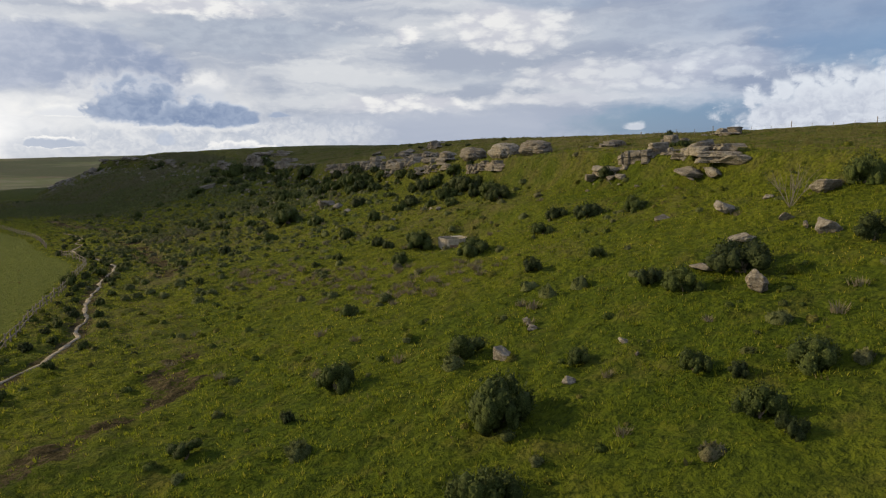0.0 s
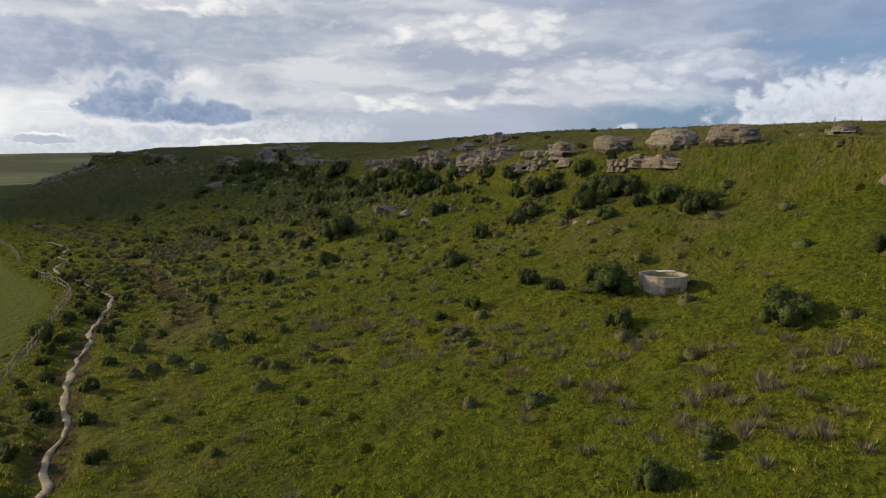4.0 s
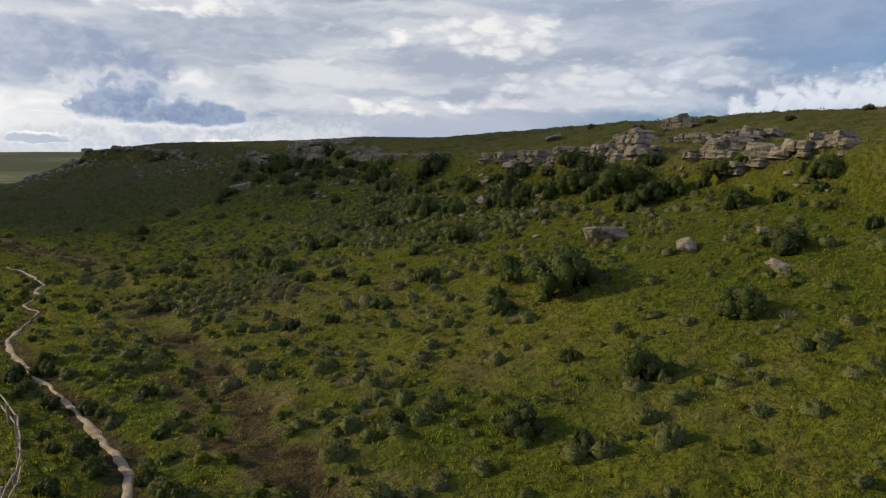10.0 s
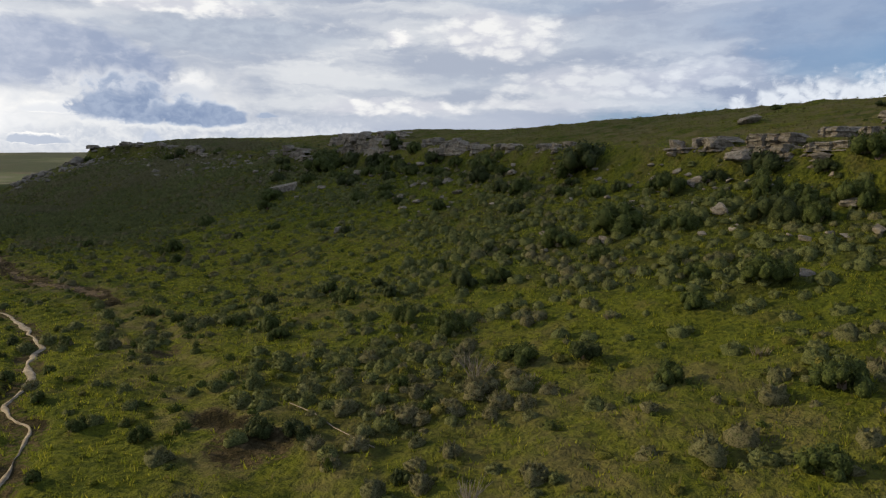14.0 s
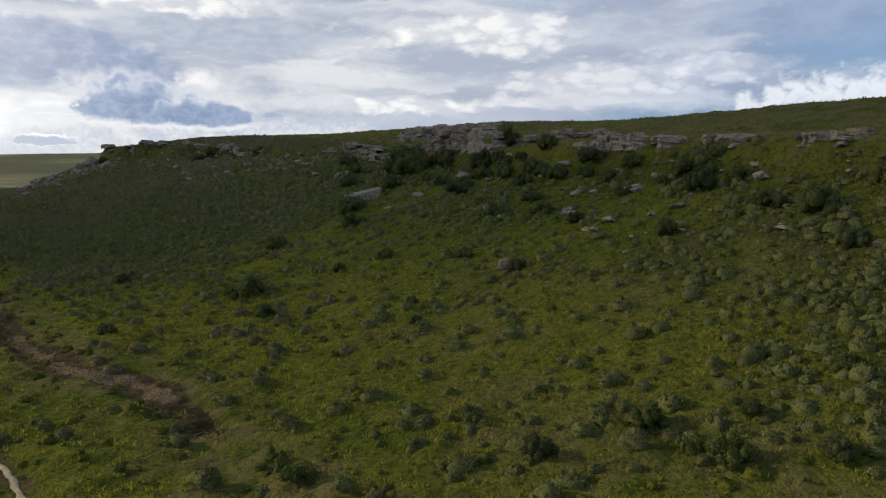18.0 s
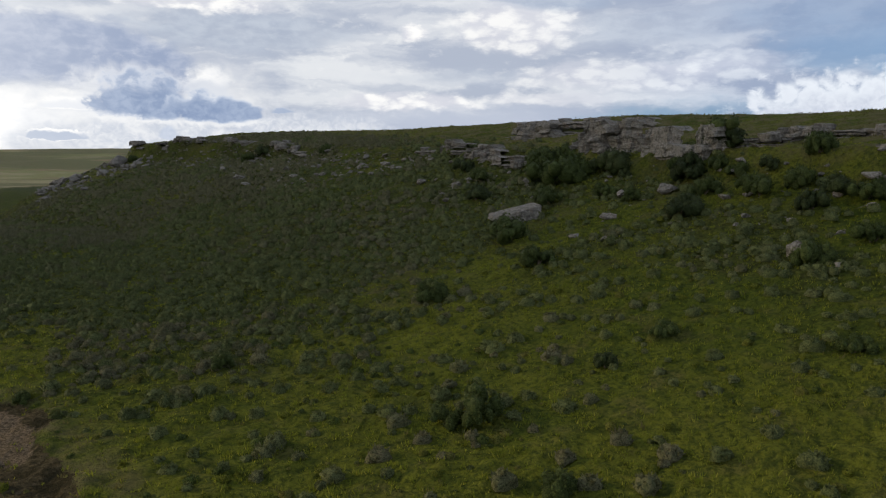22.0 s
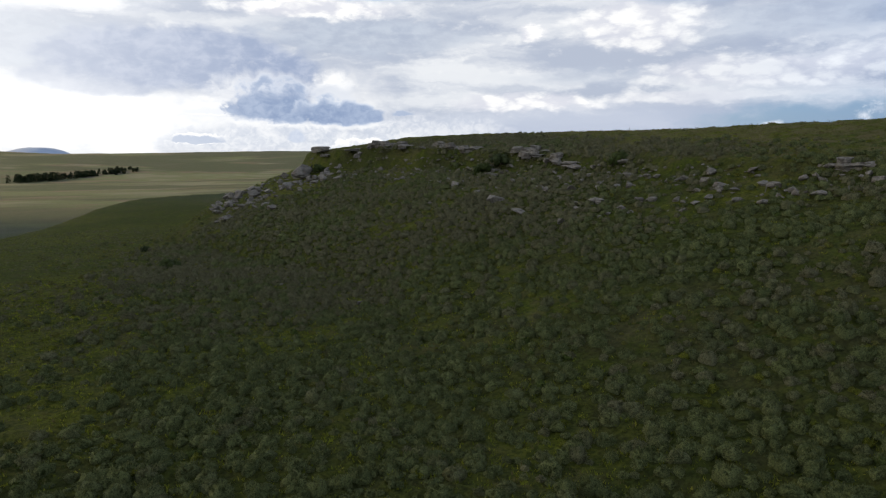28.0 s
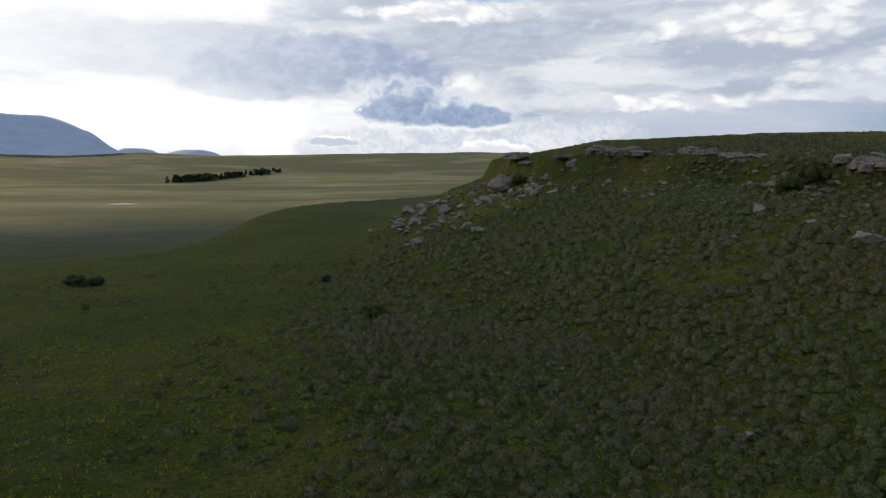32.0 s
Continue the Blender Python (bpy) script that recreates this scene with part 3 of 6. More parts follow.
# ------------------------------------------------------------------ the ground: one sheet to the horizon


def steps(fine_a, fine_b, step, far_a, far_b, grow=1.09):
    mid = list(np.arange(fine_a, fine_b + 1e-6, step))
    up, s = [], step
    v = mid[-1]
    while v < far_b:
        s *= grow
        v += s
        up.append(min(v, far_b))
    down, s = [], step
    v = mid[0]
    while v > far_a:
        s *= grow
        v -= s
        down.append(max(v, far_a))
    return np.array(down[::-1] + mid + up)


def open_land(x, y):
    return (1 - pasture(x, y)) * blend(0.3, 0.95, along(x, y, TRAIL)) * (1 - 0.75 * blend(2.6, 1.0, along(x, y, GULLY) + rough(x, y, 5.0, 31) * 1.8)) * (1 - 0.7 * blend(3.2, 1.0, along(x, y, WASH))) * (1 - 0.85 * blend(1.0, 0.4, along(x, y, TRACK))) * (1 - 0.9 * blend(0.8, 0.3, along(x, y, GROOVE)))


def heath_thick(x, y):
    band = blend(-9, 15, x + 36 * blend(265, 345, y) + 9 * rough(x, y, 19.0, 75)) * blend(74, 58, x)
    lots = 0.02 + 0.17 * blend(70, 150, y) + 0.62 * blend(142, 178, y) * blend(-0.3, 0.25, rough(x, y, 17.0, 71)) * (1 - 0.88 * blend(212, 232, y) * blend(310, 285, y) * blend(48, 36, x)) + 0.72 * blend(272, 345, y + 0.5 * (20 - x)) * (0.35 + 0.65 * blend(-0.35, 0.15, rough(x, y, 13.0, 79)))
    lots = lots * (1 - 0.75 * blend(478, 496, y) * blend(16, 8, x))
    return open_land(x, y) * np.clip(band * lots * (0.8 + 0.7 * rough(x, y, 5.0, 73)), 0, 1)


def build_ground():
    xs, ys = steps(-30, 66, 0.5, -3600, 3000, 1.07), steps(24, 400, 0.5, -500, 4400, 1.05)
    gx, gy = np.meshgrid(xs, ys)
    x, y = gx.ravel(), gy.ravel()
    z = height(x, y)
    nx, ny = len(xs), len(ys)
    i = np.arange((ny - 1) * (nx - 1))
    a = (i // (nx - 1)) * nx + i % (nx - 1)
    faces = np.stack([a, a + 1, a + nx + 1, a + nx], 1)
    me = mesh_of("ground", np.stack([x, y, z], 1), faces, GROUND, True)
    layers = {
        "field": pasture(x, y),
        "bare": np.maximum.reduce([blend(2.8, 0.8, along(x, y, GULLY) + rough(x, y, 5.0, 31) * 1.6) * np.clip(blend(228, 242, y) + blend(116, 126, y) * blend(172, 160, y) + blend(180, 184, y) * blend(196, 190, y) + blend(0.2, 0.5, rough(x, y, 11.0, 35)), 0, 1) * (0.66 + 0.26 * blend(228, 242, y)), 0.66 * blend(3.0, 0.8, along(x, y, WASH) + rough(x, y, 4.0, 33) * 2.0),
                                   0.7 * blend(1.3, 0.3, along(x, y, TRACK)), 0.6 * blend(0.8, 0.2, along(x, y, GROOVE)), blend(1.7, 0.9, along(x, y, TRAIL)) * 0.6]),
        "mud": blend(1.0, 0.1, along(x, y, GULLY) + rough(x, y, 4.0, 37) * 2.0) * blend(232, 244, y),
        # painted shade where shrublets stand thick; second term darkens the flat
        "shade_dark_turf": np.maximum(0.68 * blend(0.15, 0.7, heath_thick(x, y)), 0.42 * blend(330, 380, y) * blend(5, -25, x)),
        "dry": np.clip(0.22 * blend(300, 370, y) + np.maximum(0.6 * blend(0.2, 0.6, rough(x, y, 26.0, 41)), blend(-2, 8, x - station(y)[2]) * 1.0 + blend(6, 2, along(x, y, GULLY)) * 0.9), 0, 1),
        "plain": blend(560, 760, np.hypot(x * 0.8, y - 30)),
    }
    for name, val in layers.items():
        me.attributes.new(name, "FLOAT", "POINT").data.foreach_set("value", val.astype(np.float32))
    return tagged(new("ground", me), "green hillside meadow rising to a rocky scarp", "ground", kind="structure")


build_ground()


def build_trail():
    pts = np.array(TRAIL, float)
    seg = np.hypot(*np.diff(pts, axis=0).T)
    s = np.concatenate([[0], np.cumsum(seg)])
    t = np.arange(0, s[-1], 0.3)
    cx, cy = np.interp(t, s, pts[:, 0]), np.interp(t, s, pts[:, 1])
    k = np.ones(7) / 7
    cx, cy = np.convolve(np.pad(cx, 3, "edge"), k, "valid"), np.convolve(np.pad(cy, 3, "edge"), k, "valid")
    cx, cy = cx + rough(t, t * 0, 5.0, 51) * 0.4 + rough(t, t * 0, 2.1, 57) * 0.28, cy
    dx, dy = np.gradient(cx), np.gradient(cy)
    n = np.hypot(dx, dy)
    half = 0.29 + rough(t, t * 0 + 3, 2.2, 53) * 0.30 - 0.3 * blend(133, 140, t) * (0.4 + rough(t, t * 0 + 9, 4.0, 59)) + 0.02 * blend(60, 20, np.abs(t - 70))
    cross = np.linspace(-1, 1, 7)
    mid_z = np.convolve(np.pad(height(cx, cy), 6, "edge"), np.ones(13) / 13, "valid")
    verts = []
    for c in cross:
        wob = half * c * (1 + 0.55 * rough(t * 1.0, t * 0 + 11 * c, 1.1, 55))
        x, y = cx + dy / n * wob, cy - dx / n * wob
        verts.append(np.stack([x, y, mid_z + 0.09 - 0.16 * abs(c) ** 3], 1))
    v = np.stack(verts, 1).reshape(-1, 3)
    m = len(t)
    i = np.arange((m - 1) * 6)
    a = (i // 6) * 7 + i % 6
    return tagged(new("footpath", mesh_of("footpath", v, np.stack([a, a + 7, a + 8, a + 1], 1), TRAIL_MAT, True)),
                  "pale trodden earth footpath winding through the grass", "path", kind="structure")


build_trail()

# ------------------------------------------------------------------ grass and shrublets, too many to count


def tufts(name, xy, size, tall, mat, blades, lean, label, thin=1.0):
    """Clumps of bent blades in one mesh."""
    n = len(xy)
    x, y = xy[:, 0], xy[:, 1]
    z = height(x, y) - 0.03
    turn = rng.uniform(0, 2 * np.pi, (n, blades))
    out = rng.uniform(0.1, 1.0, (n, blades)) * size[:, None] * 0.5
    bx, by = x[:, None] + np.cos(turn) * out, y[:, None] + np.sin(turn) * out
    h = tall[:, None] * rng.uniform(0.55, 1.1, (n, blades)) * (1.1 - 0.5 * out / size[:, None])
    wide = thin * size[:, None] * rng.uniform(0.16, 0.30, (n, blades))
    ang = turn + rng.normal(0, 0.6, (n, blades))
    tx, ty = bx + np.cos(ang) * h * lean, by + np.sin(ang) * h * lean
    px, py = -np.sin(turn), np.cos(turn)
    zz = np.repeat(z[:, None], blades, 1)
    v0 = np.stack([bx - px * wide / 2, by - py * wide / 2, zz], -1)
    v1 = np.stack([bx + px * wide / 2, by + py * wide / 2, zz], -1)
    v2 = np.stack([(bx * 0.55 + tx * 0.45) + px * wide * 0.42, (by * 0.55 + ty * 0.45) + py * wide * 0.42, zz + h * 0.62], -1)
    v3 = np.stack([tx - px * wide * 0.12, ty - py * wide * 0.12, zz + h], -1)
    v = np.stack([v0 * 0.85 + v1 * 0.15, v1 * 0.85 + v2 * 0.15, v2 * 0.35 + v3 * 0.65], 2).reshape(-1, 3)
    f = np.arange(n * blades * 3).reshape(-1, 3)
    return tagged(new(name, mesh_of(name, v, f, mat)), label, "grass", kind="stuff")


def scatter(n, x0, x1, y0, y1, keep):
    p = np.stack([rng.uniform(x0, x1, n), rng.uniform(y0, y1, n)], 1)
    k = keep(p[:, 0], p[:, 1])
    return p[rng.uniform(0, 1, n) < k]


def scatter_even(n, x0, x1, y0, y1, keep):
    """Like scatter, but evenly spaced, one to a cell."""
    c = math.sqrt((x1 - x0) * (y1 - y0) / n)
    gx, gy = np.meshgrid(np.arange(x0, x1, c), np.arange(y0, y1, c))
    p = np.stack([gx.ravel(), gy.ravel()], 1) + rng.uniform(-0.45, 0.45, (gx.size, 2)) * c
    k = keep(p[:, 0], p[:, 1])
    return p[rng.uniform(0, 1, len(p)) < k]


def dryness(x, y):
    return np.clip(0.3 * blend(300, 370, y) + blend(0.2, 0.6, rough(x, y, 26.0, 41)) * 0.6 + blend(-2, 8, x - station(y)[2]) * 0.8 + 0.8 * blend(6, 2.5, along(x, y, GULLY)), 0, 1)


def cushions(name, xy, wide, tall, mat, rings, seg, sprigs, label, category, reach=1.28):
    """Rounded lumpy shrublets in one mesh, each a dome of foliage bristling with sprigs."""
    n = len(xy)
    x, y = xy[:, 0], xy[:, 1]
    c = np.stack([x, y, height(x, y) + tall * 0.02], 1)[:, None, :]
    half = np.stack([wide / 2, wide / 2, tall], 1)[:, None, :]
    th = np.linspace(0, 1.85, rings + 1)[1:]
    ph = (np.arange(seg)[None, :] + 0.5 * (np.arange(rings)[:, None] % 2)) / seg * 2 * np.pi
    ph = ph[None] + rng.uniform(0, 6.28, (n, 1, 1))
    st = np.sin(th)[None, :, None]
    dome = np.stack([st * np.cos(ph), st * np.sin(ph), np.broadcast_to(np.cos(th)[None, :, None], ph.shape)], -1).reshape(n, -1, 3)
    dome = np.concatenate([np.broadcast_to(np.array([0, 0, 1.0]), (n, 1, 3)), dome], 1)
    lobe = 1 + 0.17 * np.sin(np.arctan2(dome[..., 1], dome[..., 0]) * 3 + rng.uniform(0, 6, (n, 1)))
    dome = c + dome * half * (lobe * rng.normal(0.97, 0.10, dome.shape[:2]))[..., None]
    m = 1 + rings * seg
    k = np.arange(seg)
    tri = [np.stack([k * 0, 1 + k, 1 + (k + 1) % seg], 1)]
    for j in range(rings - 1):
        a, b = 1 + j * seg, 1 + (j + 1) * seg
        e, o = (k + 1) % seg, (k if j % 2 == 0 else (k + 1) % seg)
        tri += [np.stack([a + k, b + o, a + e], 1), np.stack([b + k, b + e, a + (e if j % 2 == 0 else k)], 1)]
    tri = np.concatenate(tri)
    faces = (tri[None] + (np.arange(n) * m)[:, None, None]).reshape(-1, 3)
    d = rng.normal(0, 1, (n, sprigs, 3))
    d[..., 2] = np.abs(d[..., 2]) * 1.3 + 0.15
    d /= np.linalg.norm(d, axis=-1, keepdims=True)
    u = np.cross(d, rng.normal(0, 1, (n, sprigs, 3)))
    u /= np.linalg.norm(u, axis=-1, keepdims=True) + 1e-9
    base = c + d * half * 0.86
    tip = c + d * half * rng.uniform(1.02, reach, (n, sprigs, 1)) + np.array([0, 0, 1.0]) * (tall * 0.22)[:, None, None]
    w = (wide * 0.62 / math.sqrt(sprigs))[:, None, None] * rng.uniform(0.5, 1.2, (n, sprigs, 1))
    sprig = np.stack([base - u * w, base + u * w, tip], 2).reshape(-1, 3)
    v = np.concatenate([dome.reshape(-1, 3), sprig])
    faces = np.concatenate([faces, n * m + np.arange(len(sprig)).reshape(-1, 3)])
    me = mesh_of(name, v, faces, mat, True)
    tone = np.clip(rng.uniform(0, 1, n) * 0.6 + 0.15 + 0.6 * rough(x, y, 14.0, 89) + 0.4 * blend(350, 430, y), 0, 1)
    me.attributes.new("tone", "FLOAT", "POINT").data.foreach_set("value", np.concatenate([np.repeat(tone, m), np.repeat(tone, sprigs * 3)]).astype(np.float32))
    return tagged(new(name, me), label, category, kind="stuff")


a = scatter(120000, -30, 72, 18, 330, lambda x, y: open_land(x, y) * (1 - 0.7 * dryness(x, y)) * (0.58 + 0.6 * rough(x, y, 4.0, 61)))
tufts("green_grass", a, rng.uniform(0.3, 0.75, len(a)), rng.uniform(0.16, 0.46, len(a)), GRASS, 7, 0.5, "lush green meadow grass in loose clumps", 0.75)
a = scatter(24000, -70, 12, 318, 430, lambda x, y: open_land(x, y) * (0.6 + 0.6 * rough(x, y, 4.0, 61)))
tufts("green_grass", a, rng.uniform(0.4, 0.8, len(a)), rng.uniform(0.16, 0.42, len(a)), GRASS, 4, 0.6, "green meadow grass on the flat below the hill")
a = scatter(22000, -150, 90, 310, 620, lambda x, y: open_land(x, y) * (1 - 0.5 * dryness(x, y)) * blend(-170, -40, x) * blend(660, 480, y))
tufts("green_grass", a, rng.uniform(0.5, 1.0, len(a)), rng.uniform(0.15, 0.40, len(a)), GRASS, 5, 0.8, "shaded green meadow grass below the far scarp")
a = scatter(56000, -34, 120, 18, 500, lambda x, y: open_land(x, y) * dryness(x, y) * 0.75 + 0.03)
tufts("dry_grass", a, rng.uniform(0.4, 0.9, len(a)), rng.uniform(0.22, 0.5, len(a)), STRAW, 5, 0.35, "straw-coloured dry grass among the green")


a = np.concatenate([scatter_even(16500, -10, 70, 20, 300, heath_thick), scatter_even(14500, -45, 72, 300, 490, heath_thick)])
near = (a[:, 0] < 28) & (a[:, 1] < 425)
for pick, rings, seg, sprigs in ((near, 4, 9, 46), (~near, 3, 7, 16)):
    b = a[pick]
    big = (0.6 + 1.05 * rng.uniform(0, 1, len(b)) ** 1.6) * (1 + 0.08 * blend(300, 350, b[:, 1]))
    cushions("grey_green_shrublets", b, big, big * rng.uniform(0.34, 0.48, len(b)), HEATH, rings, seg, sprigs, "grey-green cushion shrublets dotted over the slope", "shrublets")
a = scatter(13000, -105, 2, 325, 560, lambda x, y: open_land(x, y) * np.clip(0.35 + 0.8 * rough(x, y, 8.0, 87), 0, 1))
big = rng.uniform(0.3, 0.8, len(a))
cushions("low_shrublets", a, big, big * 0.36, HEATH, 2, 6, 8, "low grey-green shrublets on the flat below the hill", "shrublets")
a = scatter(24000, -50, 90, 22, 520, lambda x, y: open_land(x, y) * (0.24 + 0.6 * blend(-0.1, 0.4, rough(x, y, 12.0, 77))) * (0.5 + 0.5 * blend(70, 130, y)) * (1 - 0.9 * blend(0, 4, x - station(y)[2])))
big = 0.28 + 0.75 * rng.uniform(0, 1, len(a)) ** 2.2
some = rng.uniform(0, 1, len(a)) < 0.4
for pick, name, mat, label, kind_ in ((some, "green_shrublets", SHRUBLET, "small dark green bushes scattered in the grass", "shrublets"), (~some, "grass_tussocks", TUSSOCK, "rounded tussocks of yellow-green grass", "grass")):
    b, w = a[pick], big[pick]
    cushions(name, b, w, w * rng.uniform(0.28, 0.45, len(b)), mat, 3, 6, 16, label, kind_)
a = scatter(5200, -16, 18, 110, 292, lambda x, y: blend(0.6, 0.0, np.abs(along(x, y, GULLY) + rough(x, y, 5.0, 31) * 1.2 - 2.3)) * 0.55)
cushions("dark_tussocks", a, rng.uniform(0.4, 1.0, len(a)), rng.uniform(0.22, 0.5, len(a)), SHRUBLET, 3, 7, 34, "dark rank tussocks along the eroded gully", "grass", 1.5)
a = scatter(560, 8, 46, 58, 110, lambda x, y: 0.8 * blend(9, 3, np.abs(x - 27 + (y - 80) * 0.25) + rough(x, y, 6, 79) * 5))
a = np.concatenate([a, scatter(500, -2, 60, 20, 200, lambda x, y: 0.12 * open_land(x, y))])
tufts("withered_tussocks", a, rng.uniform(0.7, 1.3, len(a)), rng.uniform(0.45, 0.85, len(a)), WITHERED, 60, 0.55, "grey withered grass tussocks below the water tank", 0.4)

a = scatter(9000, -4, 56, 22, 84, lambda x, y: open_land(x, y) * blend(0.0, 0.5, rough(x, y, 9.0, 83)) * 0.8)
tufts("yellow_wildflowers", a, rng.uniform(0.06, 0.12, len(a)), rng.uniform(0.22, 0.34, len(a)), FLOWER, 2, 0.2, "tiny yellow wildflowers sprinkled through the grass", 2.0)

# ------------------------------------------------------------------ shrubs


def crown_mesh(seed, leaves, mat, lobes=9, size=0.046):
    """A crown in a box 1 wide and 1 high: uneven lobes of foliage, thick with small leaves."""
    r = np.random.default_rng(seed)
    c = np.stack([r.normal(0, 0.2, lobes), r.normal(0, 0.2, lobes), r.uniform(0.1, 0.6, lobes)], 1)
    rad = r.uniform(0.15, 0.29, lobes)
    bm = bmesh.new()
    for q, rr in zip(c, rad):
        made = bmesh.ops.create_icosphere(bm, subdivisions=2, radius=rr * 0.84, matrix=Matrix.Translation(Vector(q)))
        for v in made["verts"]:
            v.co += (v.co - Vector(q)) * (0.45 * noise.noise(v.co * 9 + Vector((seed, 0, 0))))
            v.co.z = max(v.co.z, 0.0)
    core = np.array([v.co[:] for v in bm.verts])
    bm.verts.index_update()
    tri = np.array([[v.index for v in f.verts] for f in bm.faces])
    bm.free()
    k = r.choice(lobes, leaves, p=rad ** 2 / (rad ** 2).sum())
    d = r.normal(0, 1, (leaves, 3))
    d /= np.linalg.norm(d, axis=1)[:, None]
    d[:, 2] = np.where(d[:, 2] < -0.4, -d[:, 2], d[:, 2])
    p = c[k] + d * (rad[k] * (1.14 - 0.34 * r.uniform(0, 1, leaves) ** 1.6))[:, None]
    p[:, 2] = np.clip(p[:, 2], 0.02, 1.1)
    u = np.cross(d, r.normal(0, 1, (leaves, 3)))
    u /= np.linalg.norm(u, axis=1)[:, None] + 1e-9
    w = np.cross(d, u) + d * r.uniform(-0.1, 0.9, leaves)[:, None]
    s = size * r.uniform(0.6, 1.3, leaves)[:, None]
    v = np.stack([p - u * s * 0.45, p + u * s * 0.45, p + w * s], 1).reshape(-1, 3)
    return mesh_of("crown", np.concatenate([core, v]), np.concatenate([tri, len(core) + np.arange(leaves * 3).reshape(-1, 3)]), mat, True)


def broad_crown_mesh(seed, leaves, mat, lobes=17, size=0.040):
    """A low spreading crown, 1 wide and about 0.45 high, of many rounded clumps down to the ground."""
    r = np.random.default_rng(seed)
    a, d0 = r.uniform(0, 6.28, lobes), 0.36 * np.sqrt(r.uniform(0, 1, lobes))
    c = np.stack([np.cos(a) * d0, np.sin(a) * d0, r.uniform(0.04, 0.27, lobes) * (1 - (d0 / 0.5) ** 2) + 0.03], 1)
    rad = r.uniform(0.09, 0.165, lobes)
    bm = bmesh.new()
    for q, rr in zip(c, rad):
        made = bmesh.ops.create_icosphere(bm, subdivisions=1, radius=rr * 0.9, matrix=Matrix.Translation(Vector(q)))
        for v in made["verts"]:
            v.co += (v.co - Vector(q)) * (0.5 * noise.noise(v.co * 14 + Vector((seed, 0, 0))))
    bm.verts.index_update()
    core, tri = np.array([v.co[:] for v in bm.verts]), np.array([[v.index for v in f.verts] for f in bm.faces])
    bm.free()
    k = r.choice(lobes, leaves, p=rad ** 2 / (rad ** 2).sum())
    d = r.normal(0, 1, (leaves, 3))
    d[:, 2] = np.abs(d[:, 2]) * 1.2 - 0.3
    d /= np.linalg.norm(d, axis=1)[:, None]
    p = c[k] + d * (rad[k] * r.uniform(0.86, 1.16, leaves))[:, None]
    u = np.cross(d, r.normal(0, 1, (leaves, 3)))
    u /= np.linalg.norm(u, axis=1)[:, None] + 1e-9
    w = np.cross(d, u) * 0.6 + d * r.uniform(0.1, 0.9, leaves)[:, None]
    s = size * r.uniform(0.6, 1.3, leaves)[:, None]
    v = np.stack([p - u * s * 0.45, p + u * s * 0.45, p + w * s], 1).reshape(-1, 3)
    return mesh_of("crown", np.concatenate([core, v]), np.concatenate([tri, len(core) + np.arange(leaves * 3).reshape(-1, 3)]), mat, True)


def stem_mesh(seed, count=5):
    r = random.Random(seed)
    bm = bmesh.new()
    for _ in range(count):
        lean = Matrix.Rotation(r.uniform(0, 6.28), 4, "Z") @ Matrix.Rotation(r.uniform(0.1, 0.45), 4, "X")
        n = r.uniform(0.3, 0.5)
        bmesh.ops.create_cone(bm, segments=5, radius1=0.028, radius2=0.008, depth=n, matrix=Matrix.Translation((r.uniform(-.05, .05), r.uniform(-.05, .05), 0)) @ lean @ Matrix.Translation((0, 0, n / 2 - 0.04)))
    me = bpy.data.meshes.new("stem")
    bm.to_mesh(me)
    bm.free()
    me.materials.append(BARK)
    return me


CROWNS = [crown_mesh(100 + i, 1250, LEAF if i % 3 else LEAF_DARK, 6 + i % 3) for i in range(9)]
BROAD_CROWNS = [broad_crown_mesh(150 + i, 1200, LEAF if i % 3 else LEAF_DARK, 14 + i % 4 * 3) for i in range(9)]
STEMS = [stem_mesh(200 + i) for i in range(3)]
SHRUB_COUNT = [0]


def shrub(x, y, w, h, crest=False):
    i = SHRUB_COUNT[0]
    SHRUB_COUNT[0] += 1
    h = min(max(h, 0.62 * w ** 0.85), w * 1.15)
    if not crest and x > float(station(np.array([y]))[2][0]) + 6:
        w, h = min(w, 2.4), min(h, 1.0)
    root = empty("shrub", pose(x, y, ground_z(x, y) - 0.05, 0, 0, (i * 137) % 360))
    size = "broad" if w > 4 else "low" if h < 1 else "rounded"
    tone = "dark green" if i % 9 % 3 == 0 else "green"
    tagged(root, "%s %s leafy shrub growing on the grassy slope" % (size, tone), "shrub", "shrubs on the slope")
    low = h < 0.75 * w
    for name, me, tall in (("crown", (BROAD_CROWNS if low else CROWNS)[i % 9], h / 0.42 if low else h * 1.05), ("stem", STEMS[i % 3], h * 0.8)):
        ob = new(name, me)
        ob.parent, ob.scale = root, (w, w * (0.8 + 0.05 * (i % 5)), tall)


shrub(25.9, 18.1, 1.92, 1.10)
shrub(26.2, 20.0, 2.80, 1.58)
shrub(31.5, 21.0, 3.36, 1.12)
shrub(28.7, 23.1, 1.43, 0.74)
shrub(14.4, 24.2, 3.66, 2.32)
shrub(27.9, 25.2, 2.39, 0.89)
shrub(47.3, 27.9, 3.08, 2.69)
shrub(18.7, 29.8, 4.49, 2.85)
shrub(25.5, 32.1, 2.04, 0.75)
shrub(39.9, 32.4, 5.48, 2.04)
shrub(35.8, 33.6, 3.48, 1.31)
shrub(58.3, 35.4, 4.29, 2.86)
shrub(36.4, 37.4, 2.50, 1.00)
shrub(21.5, 39.3, 2.84, 2.35)
shrub(4.1, 40.6, 1.63, 1.47)
shrub(10.1, 40.8, 1.26, 0.56)
shrub(14.2, 43.5, 3.26, 1.92)
shrub(40.2, 47.7, 2.02, 0.81)
